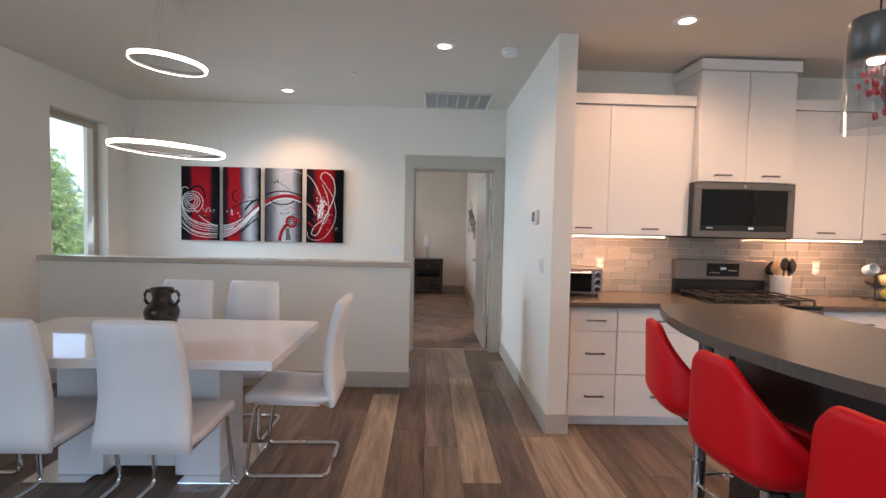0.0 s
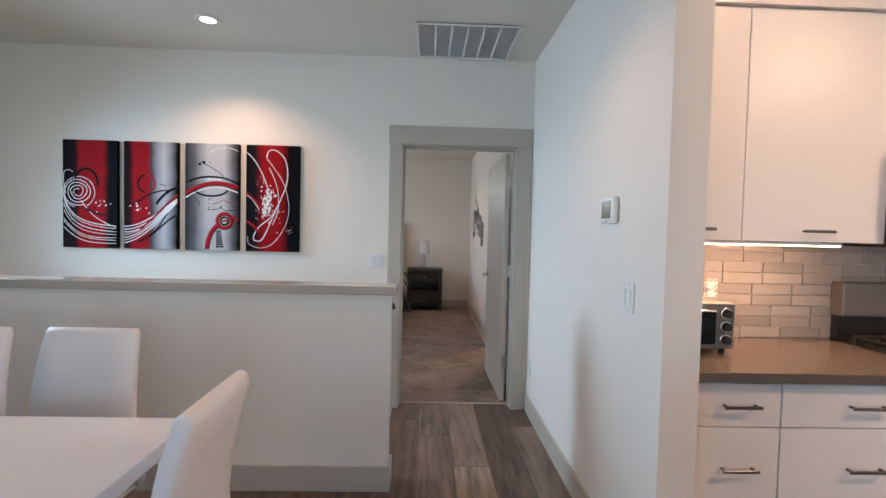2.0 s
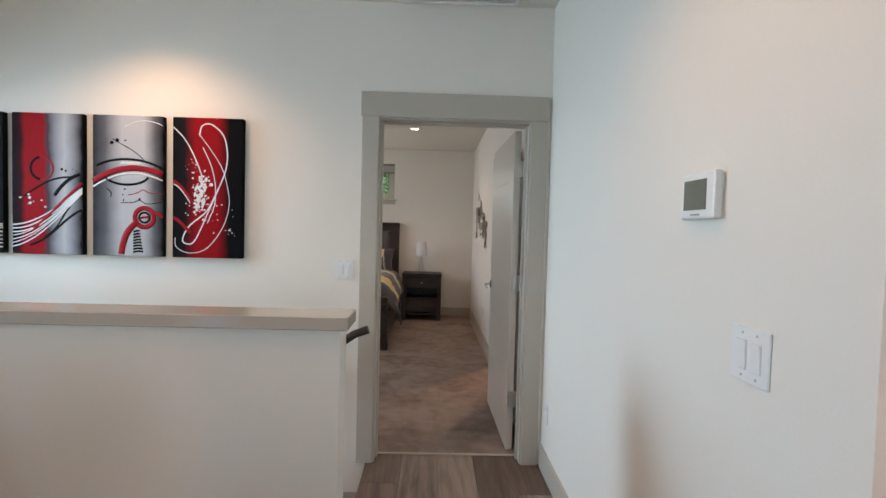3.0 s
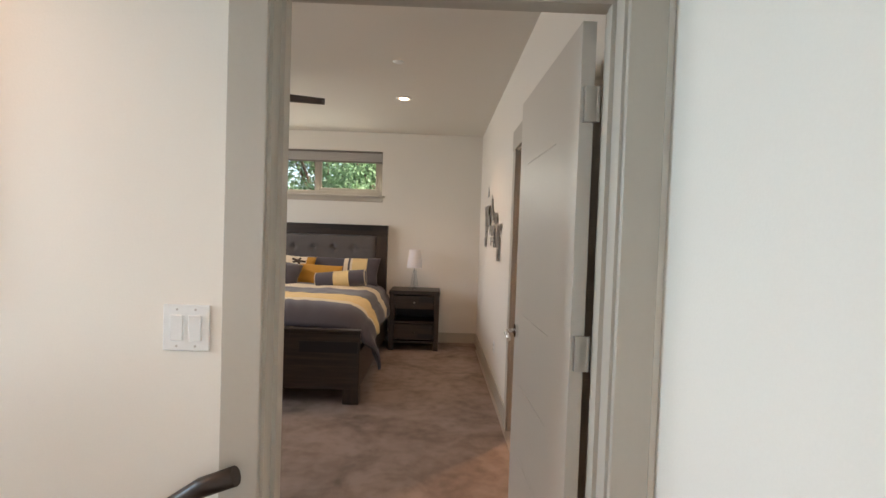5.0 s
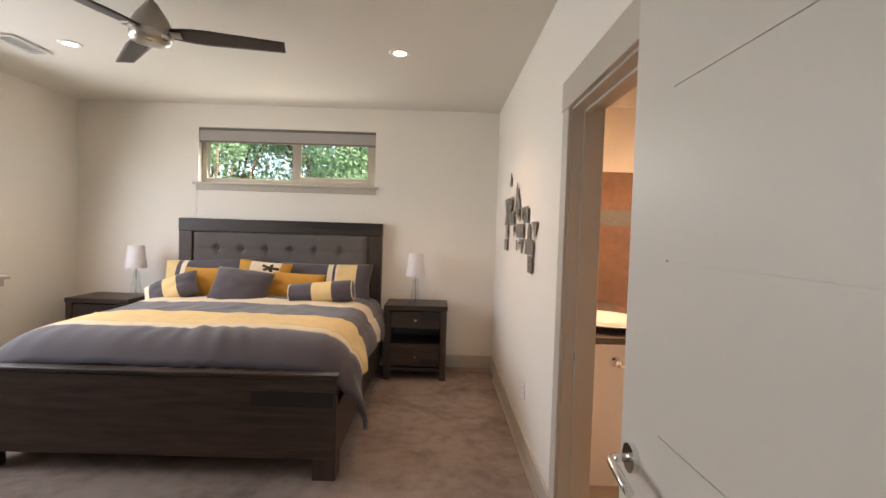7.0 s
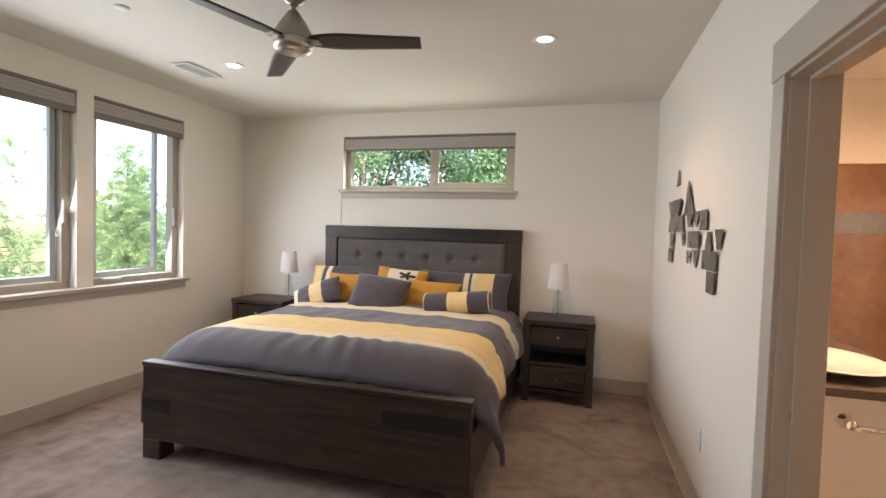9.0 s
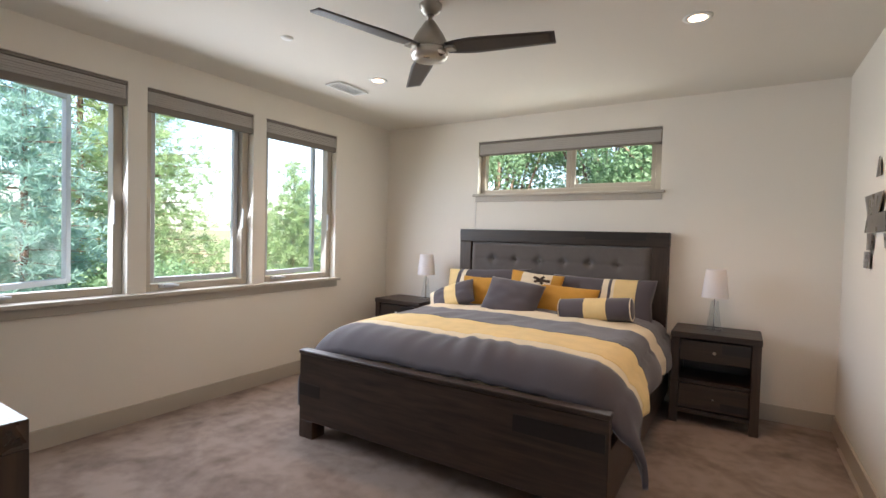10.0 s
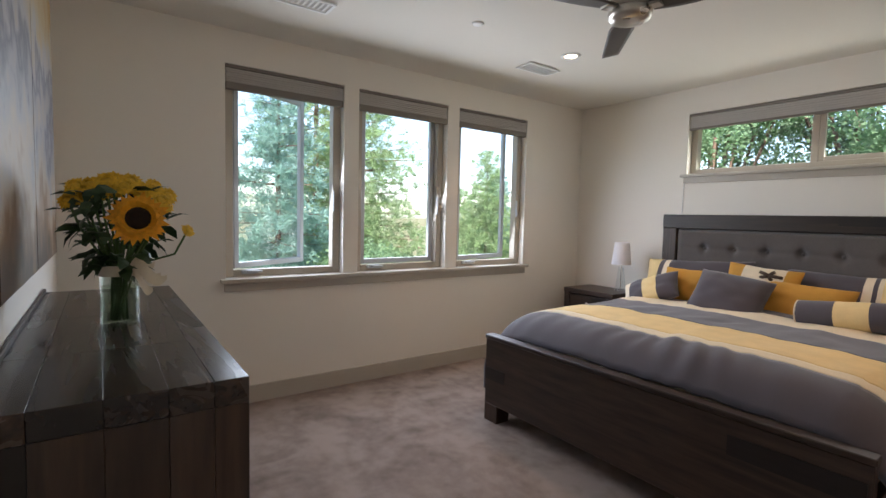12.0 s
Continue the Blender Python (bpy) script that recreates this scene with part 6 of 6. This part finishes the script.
rb = part("ribbon_band", lathe(bmesh.new(), [(0.0585, 0.165), (0.061, 0.185), (0.0585, 0.20)], 28), RIBBON, fv, "cream ribbon tied in a bow")
for dy, dz, ln in ((0.05, 0.03, 0.07), (0.06, -0.01, 0.09), (0.04, -0.06, 0.08), (0.09, -0.02, 0.06)):
    def rib(u, v, dy=dy, dz=dz, ln=ln):
        return Vector((0.05 + 0.02 * math.sin(u * 5), 0.02 + dy * u + 0.4 * ln * u, 0.18 + dz * u + 0.02 * math.sin(u * 6) + (v - 0.5) * 0.035 * (0.4 + math.sin(u * math.pi))))
    bm, g = cushion_grid(10, 2, rib)
    part("bow_loop", bm, RIBBON, rb)

cord = tagged(part("blind_cord", tube(bmesh.new(), [(-2.315, 10.222, 1.81), (-2.32, 10.222, 1.6), (-2.33, 10.222, 0.3)], 0.003, 6), WHITE, None), "thin white cord hanging on the wall behind the bed", "cord")
# mirrored metal wall art: a scatter of trapezoids
art = thing("metal_wall_art", pose(0.835, 8.72, 1.56, 0, 0, -90), "wall sculpture of small brushed metal trapezoids", "wall art")
ARTM = mat("mirror_metal", (0.20, 0.185, 0.17), 0.28, 1.0, var=0.2, scale=8, bump=0)
# centre along the wall and up, width at the top and at the foot, height
pieces = [(-0.45, 0.33, 0.02, 0.12, 0.11), (-0.09, 0.22, 0.02, 0.13, 0.10), (-0.50, 0.12, 0.46, 0.28, 0.115), (-0.09, 0.115, 0.14, 0.30, 0.11), (-0.45, 0.01, 0.42, 0.54, 0.11), (-0.015, 0.02, 0.13, 0.06, 0.08), (0.13, 0.025, 0.15, 0.03, 0.09), (0.31, 0.015, 0.14, 0.15, 0.11), (0.10, -0.095, 0.28, 0.28, 0.10), (0.42, -0.10, 0.06, 0.13, 0.10), (0.62, -0.09, 0.15, 0.03, 0.10), (-0.56, -0.10, 0.12, 0.11, 0.10), (-0.215, -0.095, 0.11, 0.03, 0.08), (-0.62, -0.21, 0.15, 0.16, 0.10), (-0.02, -0.20, 0.07, 0.05, 0.08), (0.145, -0.205, 0.13, 0.03, 0.10), (0.455, -0.20, 0.27, 0.29, 0.10), (0.515, -0.31, 0.14, 0.14, 0.11)]
for i, (x, z, wt, wb, h) in enumerate(pieces):
    a_, b_ = wt / 2, wb / 2
    bm = bmesh.new()
    y0 = -0.012 - 0.004 * (i % 3)
    vs_ = [bm.verts.new((x + sx * ww, y0 + dd, z + zz)) for dd in (0, 0.003) for sx, ww, zz in ((-1, b_, -h / 2), (1, b_, -h / 2), (1, a_, h / 2), (-1, a_, h / 2))]
    for f in ((0, 1, 2, 3), (7, 6, 5, 4), (0, 4, 5, 1), (1, 5, 6, 2), (2, 6, 7, 3), (3, 7, 4, 0)):
        bm.faces.new([vs_[k] for k in f])
    rod(bm, (x, y0 + 0.002, z), (x, 0, z), 0.004, seg=6)
    part("metal_piece", bm, ARTM, art)

# ---- bathroom seen through its door ----
vn = thing("bathroom_vanity", pose(0.975, 7.85, 0.012), "white bathroom vanity with dark quartz top", "vanity")
part("cabinet", bx(0, 0.70, 0.01, 1.55, 0.0, 0.825, 0.003, 1), CAB, vn)
part("worktop", bx(0, 0.745, -0.02, 1.56, 0.825, 0.862, 0.003, 1), COUNTER, vn)
part("sink", lathe(bmesh.new(), [(0.0005, 0.01), (0.15, 0.02), (0.235, 0.075), (0.245, 0.085), (0.235, 0.09), (0.2, 0.075), (0.0005, 0.03)], 40), CERAMIC, vn, "white oval vessel sink", pose(0.34, 0.36, 0.862) @ Matrix.Diagonal((1.05, 1.30, 0.55, 1)))
tbar = thing("towel_bar", pose(1.418, 7.86, 0.735), "chrome towel bar on the vanity's end panel", "towel bar")
part("bar", tube(bmesh.new(), [(-0.16, -0.06, -0.01), (0.16, -0.06, -0.01)], 0.012, 10), CHROME, tbar)
for x in (-0.16, 0.16):
    part("bracket", lathe(bmesh.new(), [(0.0005, 0.0), (0.030, 0.0), (0.030, 0.008), (0.016, 0.016), (0.014, 0.045), (0.020, 0.052), (0.020, 0.070), (0.0005, 0.075)], 20, pose(x, 0, 0, 90)), CHROME, tbar)
struct("wall_tile_shower", bx(0.955, 2.595, 9.825, 9.849, 0.012, 2.07), BATHTILE, "brown stone-look shower wall tile", "tile")
struct("trim_shower_band", bx(0.955, 2.595, 9.818, 9.824, 1.55, 1.70), BATHBAND, "grey mosaic band in the shower tile", "tile")
d3 = tagged(new("door_2"), "white half-glazed bathroom back door with side panel", "door", kind="structure")
d3.matrix_basis = pose(2.6, 9.72, 0.012, 0, 0, -90)
part("side_panel", bx(0.0, 0.278, 0.02, 0.06, 0, 2.045, 0.003, 1), CAB, d3)
part("strike_plate", bx(0.19, 0.215, 0.017, 0.0205, 0.985, 1.03), NICKEL, d3)
leaf = bmesh.new()
for x0, x1, z0, z1 in ((0.285, 0.575, 0, 2.04), (1.0, 1.198, 0, 2.04), (0.575, 1.0, 0, 0.26), (0.575, 1.0, 1.88, 2.04)):
    box(leaf, x0, x1, 0.03, 0.07, z0, z1)
part("leaf", leaf, CAB, d3)
pane(d3, 0.575, 1.0, 0.26, 1.88, 0.05)
part("handle", tube(bmesh.new(), fillet([(0.47, 0.03, 1.03), (0.47, -0.02, 1.03), (0.585, -0.025, 1.025)], 0.015), 0.010, 8), NICKEL, d3)
part("deadbolt", rod(bmesh.new(), (0.475, 0.03, 1.15), (0.475, 0.005, 1.15), 0.028, seg=20), NICKEL, d3)
for a_, b_, z0, z1 in ((-0.095, -0.004, 0, 2.05), (1.204, 1.30, 0, 2.05), (-0.098, 1.31, 2.05, 2.265)):
    part("casing", bx(a_, b_, -0.02, 0.0, z0, z1, 0.002, 1), TRIM, d3)

# ---- outdoors ----
bm = bmesh.new()
bmesh.ops.create_grid(bm, x_segments=2, y_segments=2, size=1500, matrix=Matrix.Translation((0, 0, -3.2)))
struct("ground", bm, GROUND, "dry grassy ground outside", "ground")


def conifer(m, h, r, material, seed, dens, label, bare=0.12):
    t = thing("conifer_tree", m, label, "tree", "trees outside")
    rg = random.Random(seed)
    part("trunk", rod(bmesh.new(), (0, 0, -0.2), (0, 0, h * 0.97), 0.012 * h, 0.01, 10), BARK, t)
    V, F = [], []
    LB = bmesh.new()
    z = h * bare
    while z < h * 0.985:
        f = (z / h - bare) / (1 - bare)
        ln = r * (1 - f) ** 0.8 * rg.uniform(0.75, 1.15) + 0.12
        nb = max(4, int(7 * (1 - f * 0.4)))
        a0 = rg.uniform(0, 6.28)
        for k in range(nb):
            an = a0 + 6.283 * k / nb + rg.uniform(-0.25, 0.25)
            l = ln * rg.uniform(0.65, 1.1)
            d = Vector((math.cos(an), math.sin(an), 0))
            tip = Vector((0, 0, z)) + d * l + Vector((0, 0, -0.10 * l + 0.25 * f * l))
            if l > 0.5:
                rod(LB, (0, 0, z), tip, 0.012 * l + 0.006, 0.004, 5, False)
            for _ in range(max(4, int(0.68 * dens * l))):
                s = rg.uniform(0.08, 1.0) ** 0.7
                c = Vector((0, 0, z)).lerp(tip, s) + Vector((rg.gauss(0, 0.17 * l * s + 0.03), rg.gauss(0, 0.17 * l * s + 0.03), rg.gauss(-0.02, 0.10) * (0.5 + l * 0.3)))
                size = rg.uniform(0.12, 0.25)
                for _ in range(19):
                    u = (d * 0.5 + Vector((rg.gauss(0, 0.8), rg.gauss(0, 0.8), rg.gauss(0.25, 0.6)))).normalized()
                    q = u.cross(Vector((rg.gauss(0, 1), rg.gauss(0, 1), rg.gauss(0, 1)))).normalized()
                    w, g2 = rg.uniform(0.006, 0.013), size * rg.uniform(0.7, 1.2)
                    b = len(V)
                    V.extend((c - q * w * 0.4, c + u * g2 * 0.6 - q * w, c + u * g2, c + u * g2 * 0.6 + q * w))
                    F.append((b, b + 1, b + 2, b + 3))
        z += h * rg.uniform(0.022, 0.036)
    tagged(part("limbs", LB, BARK, t), kind="stuff")
    me = bpy.data.meshes.new("crown")
    me.from_pydata([tuple(v) for v in V], [], F)
    me.materials.append(material)
    c = new("crown", me)
    c.parent = t
    return t


def broadleaf(m, h, r, seed, n, label):
    t = thing("broadleaf_tree", m, label, "tree", "trees outside")
    rg = random.Random(seed)
    part("trunk", rod(bmesh.new(), (0, 0, -0.2), (0, 0, h * 0.45), 0.16, 0.09, 10), BARK, t)
    LB = bmesh.new()
    V, F = [], []
    cl = []
    for k in range(46):
        an, el = rg.uniform(0, 6.28), rg.uniform(-0.5, 1.3)
        rr = r * rg.uniform(0.45, 1.0)
        c = Vector((rr * math.cos(an) * math.cos(el), rr * math.sin(an) * math.cos(el), h * 0.62 + h * 0.36 * math.sin(el) * rg.uniform(0.7, 1)))
        cl.append((c, rg.uniform(0.35, 0.75)))
        tube(LB, [(0, 0, h * rg.uniform(0.3, 0.44)), c * 0.55 + Vector((0, 0, h * 0.2)), c], 0.03, 5)
    for _ in range(n):
        c, cr_ = rg.choice(cl)
        v = Vector((rg.gauss(0, 1), rg.gauss(0, 1), rg.gauss(0, 0.8))).normalized() * cr_ * rg.uniform(0.5, 1.1)
        p = c + v
        u = Vector((rg.gauss(0, 1), rg.gauss(0, 1), rg.gauss(0, 0.6))).normalized()
        q = u.cross(Vector((rg.gauss(0, 1), rg.gauss(0, 1), rg.gauss(0, 1)))).normalized()
        l, w = rg.uniform(0.05, 0.10), rg.uniform(0.018, 0.035)
        b = len(V)
        V.extend((p, p + u * l * 0.5 - q * w, p + u * l, p + u * l * 0.5 + q * w))
        F.append((b, b + 1, b + 2, b + 3))
    tagged(part("limbs", LB, BARK, t), kind="stuff")
    me = bpy.data.meshes.new("crown")
    me.from_pydata([tuple(v) for v in V], [], F)
    me.materials.append(LEAF)
    c = new("crown", me)
    c.parent = t
    return t


Gz = -3.2
conifer(pose(-10.5, 8.8, Gz), 9.2, 1.9, PINE1, 1, 26, "tall blue-green pine close to the house")
conifer(pose(-13.3, 10.7, Gz), 12.5, 2.0, PINE2, 2, 20, "tall sunlit pine with bare trunk", 0.2)
conifer(pose(-12.9, 11.9, Gz), 10.2, 3.3, PINE2, 3, 24, "broad light green conifer")
conifer(pose(-13.0, 16.9, Gz), 7.2, 1.5, PINE2, 4, 26, "small pointed green spruce")
conifer(pose(-17.0, 19.0, Gz), 6.0, 2.2, PINE2, 5, 18, "low green conifer in the distance")
conifer(pose(-19.0, 14.5, Gz), 5.4, 2.6, PINE2, 6, 16, "low green conifer in the distance")
conifer(pose(-18.0, 24.5, Gz), 6.8, 2.6, PINE1, 7, 16, "low green conifer in the distance")
conifer(pose(-15.0, 5.5, Gz), 9.0, 2.6, PINE2, 8, 18, "green conifer beyond the stair window")
conifer(pose(-14.0, 18.4, Gz), 6.6, 1.7, PINE1, 9, 26, "green conifer beyond the stair window")
broadleaf(pose(-9.5, 10.4, Gz), 3.9, 1.7, 21, 14000, "leafy green tree seen below the pines")
broadleaf(pose(-0.2, 15.0, Gz), 9.5, 2.4, 22, 60000, "dense leafy tree behind the house")
broadleaf(pose(-4.9, 16.2, Gz), 7.9, 2.2, 23, 44000, "leafy tree with sky gaps behind the house")
broadleaf(pose(-2.6, 17.6, Gz), 9.2, 2.3, 25, 46000, "dense leafy tree filling the gap behind the house")
broadleaf(pose(-12.0, 19.5, Gz), 5.2, 2.2, 24, 9000, "leafy green tree in the garden")

# ---- floor planks, then backsplash tiles ----
PWID, PLEN = 0.215, 1.83
pm = {}


def plank(col, ln):
    key = (col, round(ln, 3))
    if key not in pm:
        pm[key] = mesh("plank", bx(0.0008, PWID - 0.0008, 0.0006, ln - 0.0006, -0.012, 0, 0.0012, 1), (PLANKD, PLANKM, PLANKL)[col])
    return pm[key]


rng = random.Random(31)
for k in range(-15, 20):
    x = 0.025 + PWID * k
    ymax = 5.30 if k >= -1 else 4.0
    if x + PWID > 4.25:
        continue
    if k > 4:
        ymax = 3.8
    off = {1: 0.61, 0: 1.04, -2: 0.15, -1: 1.3, 2: 0.25, 3: 1.2}.get(k, rng.uniform(0, PLEN))
    y = -4.05
    ys = [y]
    e = off - 3 * PLEN
    while e < ymax:
        if e > y + 0.05:
            ys.append(e)
        e += PLEN
    ys.append(ymax)
    for i, (p, q) in enumerate(zip(ys, ys[1:])):
        if q - p < 0.02:
            continue
        col = rng.choice((0, 0, 0, 1, 1, 2 if k > 3 or k < -3 else 0))
        if (k == 1 and 2.3 < p < 2.6) or (k == -2 and p < 3.0 < q) or (k == 3 and p < 2.6 < q):
            col = 2
        elif k in (0, 2, -1, 1):
            col = 1 if k == 0 or (k == 1 and p > 4) else 0
        o = new("plank", plank(col, q - p))
        o.parent = floor
        o.matrix_basis = pose(x, p, 0)

bs = struct("wall_backsplash", bx(0.993, 4.245, 3.787, 3.799, 0.90, 1.38), GROUT, "grey glass subway tile backsplash", "backsplash")
tm = mesh("tile", bx(0, 0.198, -0.006, 0.001, 0, 0.050, 0.0015, 1), TILE)
for r in range(9):
    for k in range(-1, 17):
        x = 0.995 + 0.201 * k + (0.0, 0.1005, 0.05, 0.15)[(r * 7 // 2) % 4]
        if x < 0.99 or x + 0.2 > 4.246:
            continue
        t = new("tile", tm)
        t.parent = bs
        t.matrix_basis = pose(x, 3.787, 0.903 + 0.0525 * r)
